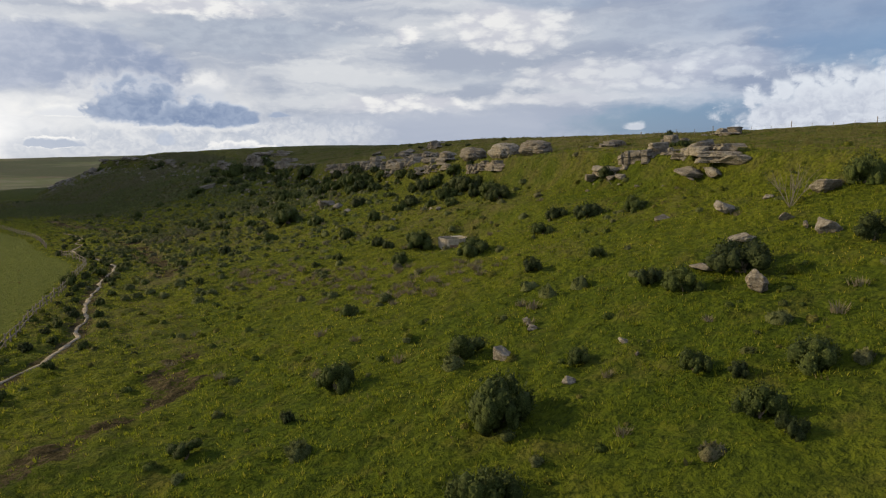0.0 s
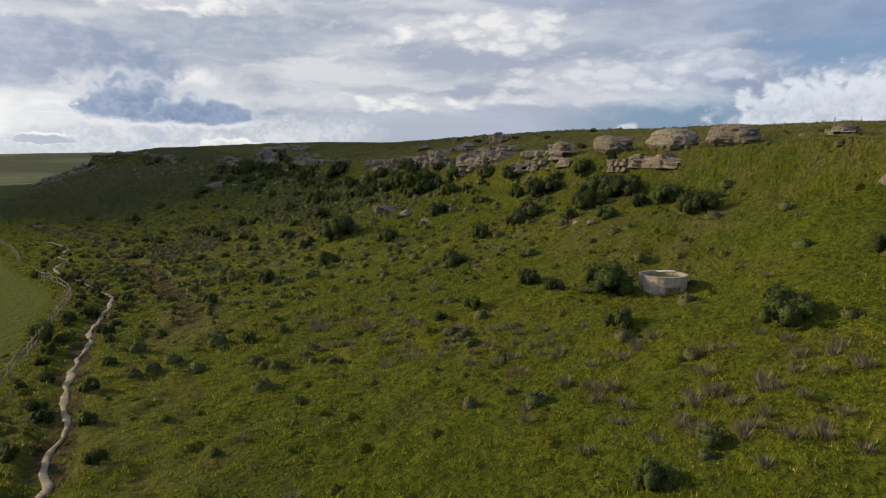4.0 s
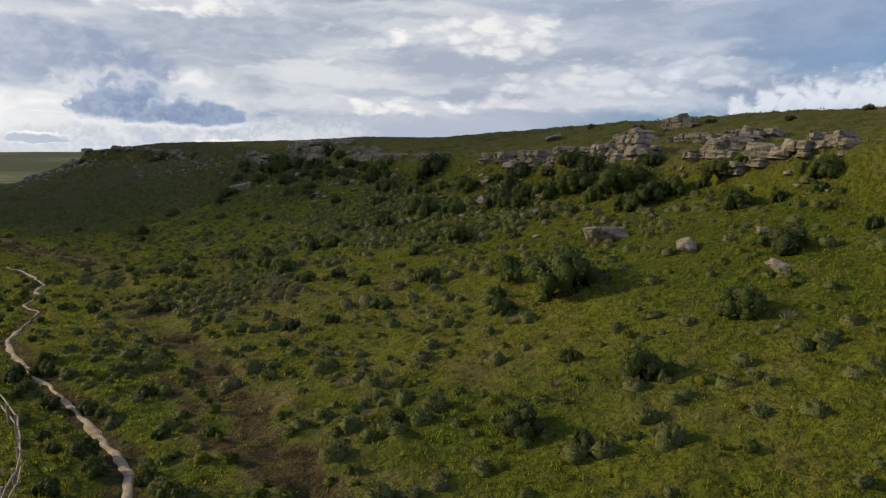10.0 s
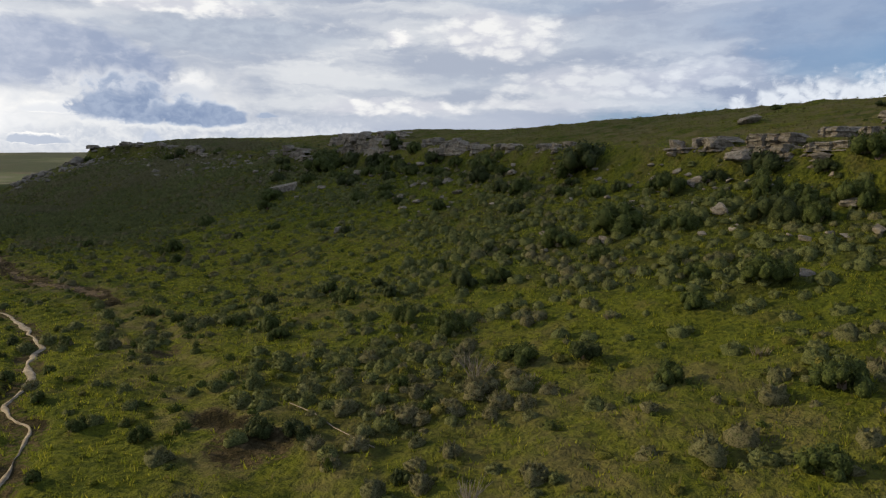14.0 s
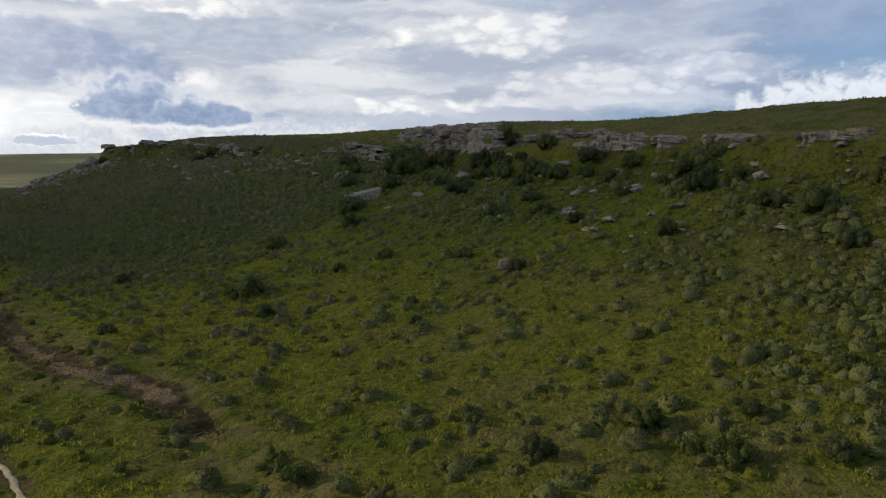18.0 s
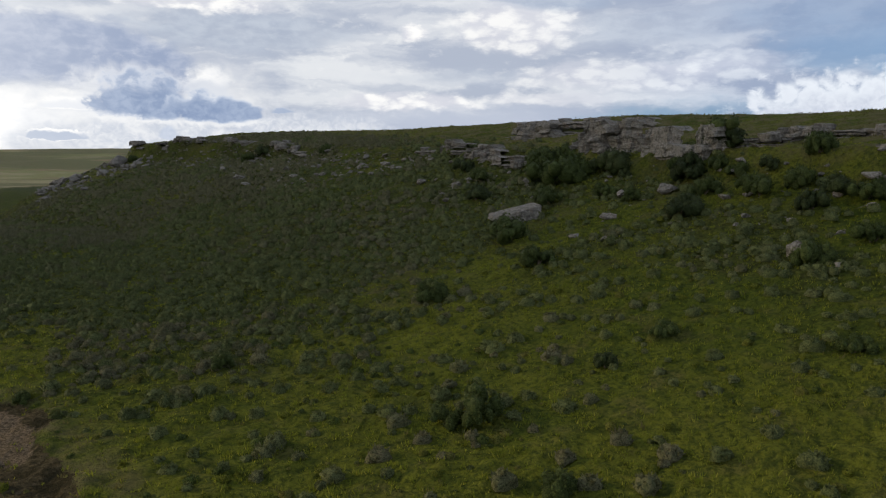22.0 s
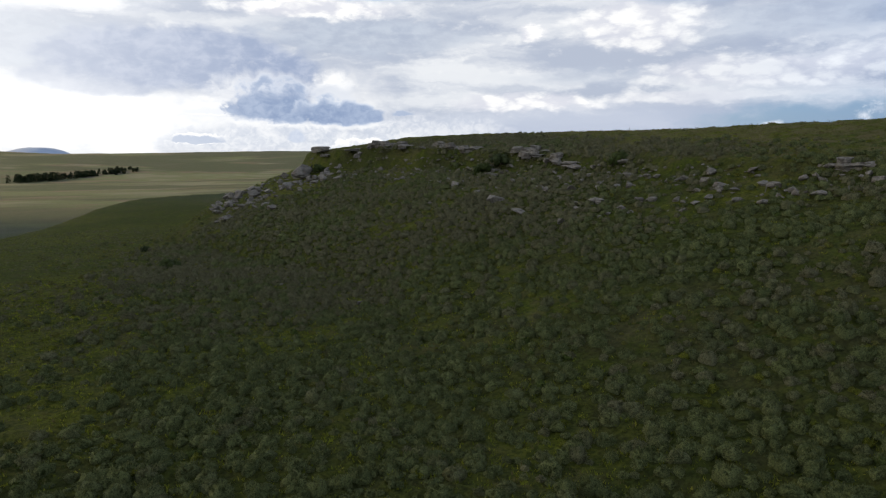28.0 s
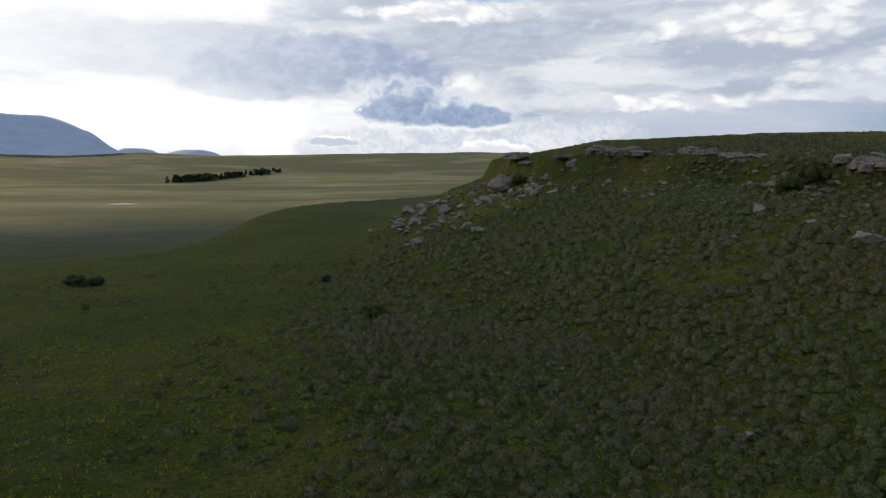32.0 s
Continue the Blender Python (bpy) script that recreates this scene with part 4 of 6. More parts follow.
shrub(36.1, 51.8, 2.29, 1.35)
shrub(53.3, 57.7, 3.73, 1.49)
shrub(21.9, 62.1, 2.73, 0.66)
shrub(51.4, 62.9, 3.92, 1.70)
shrub(46.1, 64.5, 3.24, 1.29)
shrub(39.3, 68.9, 5.11, 2.10)
shrub(51.7, 69.3, 3.09, 1.40)
shrub(73.0, 69.4, 3.86, 1.70)
shrub(73.4, 71.5, 2.69, 2.37)
shrub(62.3, 72.3, 2.58, 2.43)
shrub(34.3, 77.8, 3.10, 1.55)
shrub(41.1, 87.4, 5.50, 1.72)
shrub(38.0, 90.6, 2.14, 0.71)
shrub(31.5, 94.1, 2.15, 0.86)
shrub(28.4, 94.2, 1.74, 0.84)
shrub(38.1, 94.6, 2.70, 0.92)
shrub(54.8, 103.2, 3.03, 1.11)
shrub(13.8, 105.2, 2.24, 1.12)
shrub(61.5, 107.1, 6.68, 2.78)
shrub(54.1, 108.8, 2.72, 1.09)
shrub(58.2, 109.0, 4.05, 2.02)
shrub(60.6, 111.0, 6.99, 3.49)
shrub(39.0, 111.2, 4.37, 1.93)
shrub(51.1, 116.4, 3.88, 1.88)
shrub(53.4, 116.9, 5.27, 2.11)
shrub(46.5, 117.6, 3.14, 2.32)
shrub(-2.9, 118.5, 3.42, 2.36)
shrub(2.4, 118.9, 2.58, 0.95)
shrub(62.9, 123.5, 4.08, 1.63)
shrub(14.1, 126.8, 2.65, 1.38)
shrub(23.9, 130.4, 1.68, 1.01)
shrub(1.1, 130.5, 2.55, 1.73)
shrub(31.4, 133.6, 3.97, 2.05)
shrub(22.8, 133.9, 3.62, 1.03)
shrub(41.0, 135.1, 4.22, 1.73)
shrub(76.9, 135.3, 4.87, 1.62)
shrub(63.7, 135.5, 5.07, 2.61)
shrub(30.3, 139.4, 1.84, 0.74)
shrub(17.9, 139.8, 1.63, 0.98)
shrub(51.9, 140.0, 5.05, 1.89)
shrub(4.8, 141.3, 1.43, 0.97)
shrub(64.5, 145.6, 4.49, 2.03)
shrub(2.1, 146.0, 2.17, 1.24)
shrub(39.6, 151.8, 9.35, 4.03)
shrub(61.0, 152.0, 3.76, 1.71)
shrub(33.7, 152.6, 2.86, 1.14)
shrub(2.3, 155.0, 1.87, 0.82)
shrub(6.1, 155.6, 1.97, 1.10)
shrub(35.7, 156.4, 1.39, 3.33)
shrub(65.7, 157.4, 5.24, 2.37)
shrub(39.1, 159.4, 3.27, 2.18)
shrub(61.8, 163.5, 5.50, 2.36)
shrub(41.8, 163.9, 3.18, 0.85)
shrub(81.5, 164.2, 6.23, 1.66)
shrub(18.9, 164.6, 2.19, 0.93)
shrub(104.9, 164.8, 5.74, 2.13)
shrub(28.1, 165.2, 2.62, 1.31)
shrub(23.1, 165.2, 1.76, 0.71)
shrub(-0.4, 165.8, 2.47, 1.06)
shrub(19.0, 165.9, 1.70, 0.85)
shrub(-5.8, 168.0, 2.26, 1.50)
shrub(34.9, 168.8, 3.34, 1.53)
shrub(64.1, 170.0, 8.85, 2.06)
shrub(97.4, 171.9, 5.06, 2.02)
shrub(57.7, 173.9, 2.89, 1.25)
shrub(61.8, 174.1, 2.99, 1.99)
shrub(49.6, 174.1, 1.82, 0.73)
shrub(55.0, 175.1, 2.89, 1.25)
shrub(30.4, 176.0, 2.47, 1.43)
shrub(14.1, 176.7, 1.37, 0.82)
shrub(64.7, 180.4, 7.41, 3.43)
shrub(46.1, 181.7, 4.17, 2.38)
shrub(29.8, 182.6, 2.93, 1.42)
shrub(18.8, 183.3, 1.63, 0.49)
shrub(40.6, 183.4, 2.93, 1.17)
shrub(11.5, 184.9, 1.96, 1.17)
shrub(26.8, 185.4, 3.16, 1.18)
shrub(58.4, 185.7, 3.98, 1.71)
shrub(9.9, 186.3, 2.37, 1.18)
shrub(45.1, 187.2, 2.66, 0.96)
shrub(18.9, 187.4, 1.75, 0.61)
shrub(99.4, 188.1, 5.80, 1.55)
shrub(3.9, 188.7, 1.55, 0.62)
shrub(61.5, 189.6, 5.05, 2.86)
shrub(57.5, 189.7, 5.47, 3.09)
shrub(27.3, 195.4, 3.68, 1.68)
shrub(54.2, 197.7, 4.48, 1.41)
shrub(66.7, 198.0, 6.31, 2.88)
shrub(45.8, 199.5, 3.11, 1.25)
shrub(25.8, 200.5, 3.25, 2.00)
shrub(97.1, 203.0, 5.32, 1.92)
shrub(37.1, 203.9, 3.15, 1.57)
shrub(52.3, 204.0, 7.60, 3.53)
shrub(34.5, 206.1, 3.93, 1.93)
shrub(16.4, 206.5, 2.32, 1.29)
shrub(46.6, 206.8, 4.55, 1.46)
shrub(28.6, 210.2, 1.98, 1.19)
shrub(16.5, 210.3, 2.86, 1.72)
shrub(42.9, 211.5, 2.34, 1.02)
shrub(49.8, 212.8, 2.12, 1.27)
shrub(25.3, 213.2, 2.72, 1.70)
shrub(14.2, 214.4, 2.15, 1.23)
shrub(42.6, 214.5, 2.47, 1.07)
shrub(36.1, 214.6, 2.33, 1.01)
shrub(24.5, 215.1, 1.75, 1.05)
shrub(29.6, 215.8, 1.87, 1.49)
shrub(25.2, 218.5, 2.26, 1.36)
shrub(9.9, 218.9, 1.94, 0.97)
shrub(19.0, 219.7, 2.18, 1.23)
shrub(43.6, 220.5, 2.29, 0.92)
shrub(103.0, 223.3, 3.99, 1.40)
shrub(53.7, 225.2, 3.27, 1.69)
shrub(8.1, 225.5, 2.18, 0.87)
shrub(18.6, 226.0, 2.03, 0.98)
shrub(66.6, 226.3, 9.25, 2.54)
shrub(51.4, 243.2, 2.72, 1.68)
shrub(25.3, 247.6, 1.45, 0.70)
shrub(39.2, 252.0, 2.67, 1.56)
shrub(65.6, 252.4, 6.86, 2.29)
shrub(27.5, 252.9, 1.68, 0.81)
shrub(51.3, 257.3, 2.71, 1.35)
shrub(38.8, 262.3, 2.67, 1.07)
shrub(15.5, 262.7, 3.28, 1.09)
shrub(0.8, 264.7, 2.59, 1.42)
shrub(52.1, 265.4, 3.59, 2.05)
shrub(55.0, 271.4, 3.96, 1.70)
shrub(66.8, 272.6, 5.51, 2.45)
shrub(16.3, 272.9, 4.85, 1.15)
shrub(49.9, 273.2, 4.71, 2.47)
shrub(27.2, 273.2, 2.02, 1.34)
shrub(14.4, 273.7, 2.95, 1.59)
shrub(33.6, 274.2, 2.92, 0.95)
shrub(59.6, 280.5, 4.53, 1.68)
shrub(68.1, 285.7, 4.26, 2.56)
shrub(63.2, 291.1, 3.67, 1.91)
shrub(55.2, 293.6, 5.81, 1.74)
shrub(3.7, 293.6, 2.41, 0.96)
shrub(-10.6, 293.8, 1.75, 0.91)
shrub(57.6, 294.7, 4.15, 2.37)
shrub(65.9, 294.9, 3.73, 2.11)
shrub(38.8, 298.1, 5.00, 1.33)
shrub(69.5, 298.6, 4.85, 3.88)
shrub(26.2, 299.7, 4.72, 1.05)
shrub(70.5, 300.5, 4.94, 4.94)
shrub(65.6, 301.8, 6.70, 2.68)
shrub(58.6, 305.3, 3.37, 1.75)
shrub(42.7, 310.5, 7.90, 2.63)
shrub(65.0, 317.3, 8.58, 3.12)
shrub(54.2, 318.0, 6.28, 2.15)
shrub(59.9, 323.6, 12.44, 3.83)
shrub(49.8, 331.1, 5.85, 2.34)
shrub(62.7, 331.2, 7.85, 2.62)
shrub(54.0, 336.9, 5.31, 2.30)
shrub(55.5, 345.9, 5.73, 1.91)
shrub(49.0, 406.4, 4.87, 1.95)
shrub(-27.9, 440.2, 4.92, 1.31)
shrub(41.2, 441.7, 6.47, 2.37)
shrub(37.3, 441.8, 6.17, 1.76)
shrub(-73.6, 456.8, 2.00, 0.73)
shrub(-36.0, 477.1, 2.89, 0.89)
shrub(9.5, 507.0, 5.0, 2.2)

for k in range(64):
    u = 60 + k * 2.6
    px = float(np.interp(u, [p[1] for p in TRAIL], [p[0] for p in TRAIL]))
    side = -1 if k % 3 else 1
    wide_ = random.uniform(0.8, 2.1)
    shrub(round(px + side * random.uniform(1.0, 3.0) - (0.3 if side < 0 else 0), 1), round(u + random.uniform(-1, 1), 1), round(wide_, 2), round(wide_ * 0.6, 2))

# the belt of bushes along the foot of the scarp
belt = np.random.default_rng(63)
for k in range(66):
    u = 92 + k * 3.7 + belt.uniform(-1.5, 1.5)
    foot = float(station(np.array([u]))[2][0])
    wide_ = belt.uniform(2.0, 5.2)
    shrub(round(foot + belt.uniform(-6.5, 2.5), 1), round(u, 1), round(wide_, 2), round(wide_ * belt.uniform(0.42, 0.62), 2))
shrub(87.7, 86.2, 2.6, 2.2, True)

# ------------------------------------------------------------------ loose rocks


def boulder_mesh(seed):
    """An angular weathered boulder, about 1 across, split along joints and beds."""
    r = random.Random(seed)
    bm = bmesh.new()
    for _ in range(13):
        d = Vector((r.gauss(0, 1), r.gauss(0, 1), r.gauss(0, 0.8))).normalized()
        bm.verts.new((d.x * 0.52, d.y * 0.52, d.z * 0.46))
    bmesh.ops.convex_hull(bm, input=bm.verts[:])
    bmesh.ops.delete(bm, geom=[v for v in bm.verts if not v.link_faces], context="VERTS")
    bmesh.ops.bevel(bm, geom=bm.edges[:], offset=0.035, segments=1, affect="EDGES")
    bmesh.ops.triangulate(bm, faces=bm.faces[:])
    bmesh.ops.subdivide_edges(bm, edges=[e for e in bm.edges if e.calc_length() > 0.14], cuts=2, use_grid_fill=True)
    bmesh.ops.triangulate(bm, faces=bm.faces[:])
    for v in bm.verts:
        q = v.co * 3.4 + Vector((seed, 0, 0))
        v.co += v.co.normalized() * (noise.noise(q) * 0.05 + noise.noise(q * 3.1) * 0.03)
        v.co.xy *= 1 + 0.07 * noise.noise(Vector((seed * 3.1, 0, v.co.z * 13)))
    me = bpy.data.meshes.new("boulder")
    bm.to_mesh(me)
    bm.free()
    me.materials.append(ROCK)
    return me


BOULDERS = [boulder_mesh(300 + i) for i in range(9)]
ROCK_COUNT = [0]


def boulder(x, y, w, h):
    i = ROCK_COUNT[0]
    ROCK_COUNT[0] += 1
    ob = new("boulder", BOULDERS[i % 9])
    h = min(max(h, 0.4 * w), 1.15 * w)
    ob.matrix_world = Matrix.Translation((x, y, ground_z(x, y) + h * 0.22)) @ pose(0, 0, 0, (i * 53) % 17 - 8, (i * 31) % 19 - 9, (i * 77) % 360) @ Matrix.Diagonal((w * 1.08, w * (0.75 + 0.06 * (i % 5)), h * 1.25, 1))
    size = "large" if w > 2.6 else "small" if w < 1.2 else "weathered"
    shape = "flat slab" if h < 0.5 * w else "angular boulder"
    tagged(ob, "%s sandstone %s half sunk in grass" % (size, shape), "rock", "fallen rocks on the slope")


boulder(27.8, 29.4, 0.39, 0.26)
boulder(37.9, 29.5, 1.64, 2.25)
boulder(23.3, 30.0, 0.79, 0.57)
boulder(28.5, 31.3, 0.83, 0.55)
boulder(48.2, 31.8, 1.87, 1.74)
boulder(48.6, 33.8, 0.69, 0.69)
boulder(39.1, 35.2, 1.96, 0.74)
boulder(49.9, 36.4, 1.27, 1.14)
boulder(45.1, 36.7, 2.20, 0.62)
boulder(57.0, 37.5, 3.41, 1.07)
boulder(27.8, 40.5, 0.65, 0.33)
boulder(55.7, 42.6, 1.04, 0.52)
boulder(52.3, 44.3, 3.02, 1.77)
boulder(62.8, 52.4, 3.68, 0.86)
boulder(61.7, 54.4, 3.13, 0.88)
boulder(61.5, 57.9, 4.55, 1.30)
boulder(63.6, 61.2, 2.72, 0.95)
boulder(62.3, 69.6, 2.22, 0.74)
boulder(62.5, 75.4, 2.82, 1.25)
boulder(52.4, 102.9, 1.09, 0.79)
boulder(52.2, 105.5, 0.82, 0.72)
boulder(47.6, 110.6, 1.28, 0.53)
boulder(48.7, 138.1, 2.22, 0.77)
boulder(54.6, 144.1, 1.47, 0.49)
boulder(50.1, 148.1, 2.26, 1.61)
boulder(41.8, 158.9, 1.65, 0.66)
boulder(39.4, 159.8, 1.42, 0.88)
boulder(51.1, 159.9, 5.32, 1.54)
boulder(60.1, 167.2, 1.62, 0.95)
boulder(50.4, 170.9, 1.13, 0.52)
boulder(56.6, 177.7, 0.71, 0.40)
boulder(56.9, 179.9, 1.46, 1.04)
boulder(48.6, 180.3, 1.39, 0.79)
boulder(47.3, 180.9, 1.49, 0.59)
boulder(56.1, 182.1, 1.18, 0.53)
boulder(55.8, 183.1, 0.97, 0.54)
boulder(54.6, 184.5, 1.31, 0.66)
boulder(61.8, 184.8, 2.41, 1.03)
boulder(55.5, 192.0, 1.45, 0.85)
boulder(53.8, 194.3, 0.86, 0.74)
boulder(64.1, 194.9, 2.29, 0.92)
boulder(58.4, 196.3, 1.93, 1.42)
boulder(90.4, 196.5, 3.04, 1.98)
boulder(59.6, 201.4, 1.37, 0.55)
boulder(67.8, 201.6, 3.78, 1.26)
boulder(49.2, 202.8, 2.11, 1.32)
boulder(64.7, 204.6, 2.76, 1.45)
boulder(45.1, 207.3, 1.10, 0.59)
boulder(48.2, 210.3, 2.89, 1.12)
boulder(87.2, 215.8, 3.54, 1.42)
boulder(58.6, 220.0, 1.11, 0.61)
boulder(54.1, 223.6, 1.29, 0.62)
boulder(66.3, 224.4, 1.35, 0.68)
boulder(66.4, 228.8, 1.07, 0.60)
boulder(55.6, 230.8, 1.03, 0.46)
boulder(64.7, 242.7, 1.84, 1.19)
boulder(46.9, 244.0, 0.68, 0.49)
boulder(66.4, 244.9, 1.23, 0.78)
boulder(57.1, 247.1, 1.86, 0.76)
boulder(55.2, 249.0, 1.11, 0.77)
boulder(52.3, 252.7, 1.48, 0.80)
boulder(52.5, 252.9, 1.44, 0.87)
boulder(49.8, 253.4, 1.24, 0.79)
boulder(38.8, 253.9, 1.84, 1.38)
boulder(63.2, 255.0, 1.00, 0.50)
boulder(60.9, 257.7, 3.18, 1.02)
boulder(45.6, 258.8, 0.88, 0.44)
boulder(52.4, 259.9, 2.37, 1.14)
boulder(53.7, 261.8, 1.67, 0.98)
boulder(53.6, 265.9, 1.47, 0.98)
boulder(58.6, 266.5, 1.63, 1.19)
boulder(59.9, 267.1, 1.12, 0.98)
boulder(65.6, 267.4, 0.69, 0.80)
boulder(50.2, 275.2, 2.07, 1.84)
boulder(66.1, 278.3, 2.48, 0.78)
boulder(62.1, 290.1, 1.72, 0.92)
boulder(60.5, 292.0, 1.75, 0.70)
boulder(66.2, 295.2, 1.70, 0.62)
boulder(46.4, 296.1, 1.25, 0.79)
boulder(46.5, 301.7, 1.46, 0.97)
boulder(61.6, 302.3, 3.83, 1.32)
boulder(52.7, 303.0, 2.42, 1.02)
boulder(59.0, 307.9, 1.52, 1.52)
boulder(57.6, 328.8, 1.17, 1.17)
boulder(54.7, 330.4, 1.18, 0.67)
boulder(46.5, 335.3, 1.73, 0.92)
boulder(50.7, 339.2, 2.22, 1.35)
boulder(53.0, 339.4, 1.44, 0.90)
boulder(50.2, 346.4, 0.94, 0.75)
boulder(48.3, 348.6, 1.90, 1.09)
boulder(57.1, 362.5, 1.78, 1.13)
boulder(50.9, 365.0, 2.45, 0.54)
boulder(51.5, 369.1, 1.43, 1.14)
boulder(47.0, 369.8, 1.56, 1.28)
boulder(57.9, 370.2, 1.91, 0.73)
boulder(52.1, 373.1, 2.68, 1.04)
boulder(48.4, 376.6, 1.53, 0.76)
boulder(54.4, 379.8, 2.24, 1.12)
boulder(49.0, 380.1, 2.38, 1.11)
boulder(49.4, 383.7, 2.13, 1.31)
boulder(36.8, 386.0, 1.27, 0.89)
boulder(52.2, 386.3, 2.34, 1.36)
boulder(40.6, 387.4, 1.56, 1.04)
boulder(-1.0, 388.3, 1.20, 0.68)
boulder(49.0, 388.4, 1.71, 0.86)
boulder(4.6, 388.9, 0.79, 0.35)
boulder(29.3, 389.8, 1.44, 1.70)
boulder(33.6, 393.3, 1.20, 0.86)
boulder(48.0, 393.7, 1.71, 0.71)
boulder(37.2, 393.8, 2.79, 0.84)
boulder(43.3, 394.3, 1.28, 1.28)
boulder(47.9, 396.3, 1.46, 0.88)
boulder(35.2, 396.3, 1.28, 0.57)
boulder(46.4, 399.0, 2.55, 1.20)
boulder(27.7, 401.7, 2.68, 1.19)
boulder(37.6, 402.5, 1.84, 1.68)
boulder(49.3, 405.6, 2.42, 0.81)
boulder(-9.5, 407.5, 0.80, 0.46)
boulder(35.5, 407.6, 1.28, 1.28)
boulder(36.2, 411.4, 1.33, 1.00)
boulder(13.4, 411.6, 0.75, 0.50)
boulder(28.7, 414.2, 3.54, 1.83)
boulder(41.4, 414.3, 1.25, 1.04)
boulder(46.0, 417.6, 3.41, 1.61)
boulder(25.6, 419.3, 1.11, 0.69)
boulder(45.6, 423.7, 3.02, 1.70)
boulder(45.3, 426.9, 2.29, 1.37)
boulder(21.1, 429.4, 1.23, 0.62)
boulder(28.3, 435.8, 1.99, 1.99)
boulder(-5.7, 474.5, 3.56, 1.56)
boulder(5.5, 474.6, 2.47, 0.90)
boulder(-6.9, 476.5, 2.25, 1.35)
boulder(22.9, 482.2, 2.15, 1.43)
boulder(-10.3, 483.1, 2.59, 1.41)
boulder(-17.3, 484.6, 3.79, 1.90)
boulder(-12.9, 491.7, 2.99, 1.74)
boulder(7.1, 495.8, 1.81, 1.81)
boulder(20.2, 497.5, 1.84, 1.31)
boulder(0.0, 498.8, 3.41, 2.62)
boulder(-9.5, 503.4, 4.29, 2.95)
boulder(15.4, 504.4, 1.91, 1.37)
boulder(4.7, 506.3, 7.56, 4.95)
boulder(-20.4, 513.5, 3.68, 2.26)
boulder(-15.8, 532.8, 3.46, 2.20)
boulder(-25.2, 547.6, 3.72, 1.69)
boulder(-20.0, 550.7, 3.43, 1.72)
boulder(1.7, 648.0, 5.06, 4.05)
boulder(50.1, 49.9, 1.7, 1.1)
boulder(28.1, 41.3, 0.8, 0.4)
boulder(27.4, 39.6, 0.9, 0.5)

for k in range(78):
    u, v_ = random.random(), random.random()
    w_ = random.choice((0.8, 1.0, 1.3, 1.7, 2.2, 3.2))
    boulder(round(-21 + u * 36, 1), round(527 - 44 * v_ - 6 * u, 1), w_, round(w_ * random.uniform(0.45, 0.8), 2))
for k in range(46):
    yy = random.uniform(186, 345)
    xc_ = float(station(np.array([yy]))[2][0])
    w_ = random.choice((0.5, 0.6, 0.8, 1.0, 1.2))
    boulder(round(xc_ - random.uniform(1, 17), 1), round(yy, 1), w_, round(w_ * random.uniform(0.4, 0.75), 2))


def scree():
    """Small broken rocks under the far ledges, too many to count."""
    r = np.random.default_rng(77)
    verts, faces, n0 = [], [], 0
    shapes = []
    for i in range(5):
        bm = bmesh.new()
        for d in r.normal(0, 1, (11, 3)):
            bm.verts.new(Vector(d / np.linalg.norm(d) * (0.5, 0.5, 0.42)))
        bmesh.ops.convex_hull(bm, input=bm.verts[:])
        bmesh.ops.delete(bm, geom=[v for v in bm.verts if not v.link_faces], context="VERTS")
        bmesh.ops.bevel(bm, geom=bm.edges[:], offset=0.04, segments=1, affect="EDGES")
        bmesh.ops.triangulate(bm, faces=bm.faces[:])
        bm.verts.index_update()
        shapes.append((np.array([v.co[:] for v in bm.verts]), np.array([[v.index for v in f.verts] for f in bm.faces])))
        bm.free()
    for k in range(780):
        y = r.uniform(362, 486) if k % 3 else r.uniform(190, 345)
        talus = k >= 620
        thick = float(rough(np.array([y]), np.array([0.0]), 9.0, 99)[0])
        x = float(station(np.array([y]))[2][0]) + 1.5 - r.uniform(0, 1) ** 1.6 * (13 + 12 * thick)
        w = r.choice((0.4, 0.5, 0.65, 0.8, 1.1, 1.5)) * (1.0 if k % 3 else 0.7)
        if talus:
            along_ = r.uniform(0, 1)
            x, y = -20 + 30 * along_, 528 - 36 * r.uniform(0, 1) ** 0.8 - 4 * along_
            w = r.choice((0.6, 0.8, 1.0, 1.4, 1.9, 2.5))
        v, f = shapes[k % 5]
        turn = np.array(Matrix.Rotation(r.uniform(0, 6.28), 3, "Z") @ Matrix.Rotation(r.uniform(-0.6, 0.6), 3, "X"))
        verts.append(v @ turn.T * (w * 1.25, w, w * r.uniform(0.5, 0.9)) + (x, y, ground_z(x, y) + 0.12 * w))
        faces.append(f + n0)
        n0 += len(v)
    tagged(new("scree", mesh_of("scree", np.concatenate(verts), np.concatenate(faces), ROCK)), "broken grey sandstone rubble strewn below the ledges", "rubble", kind="stuff")


scree()


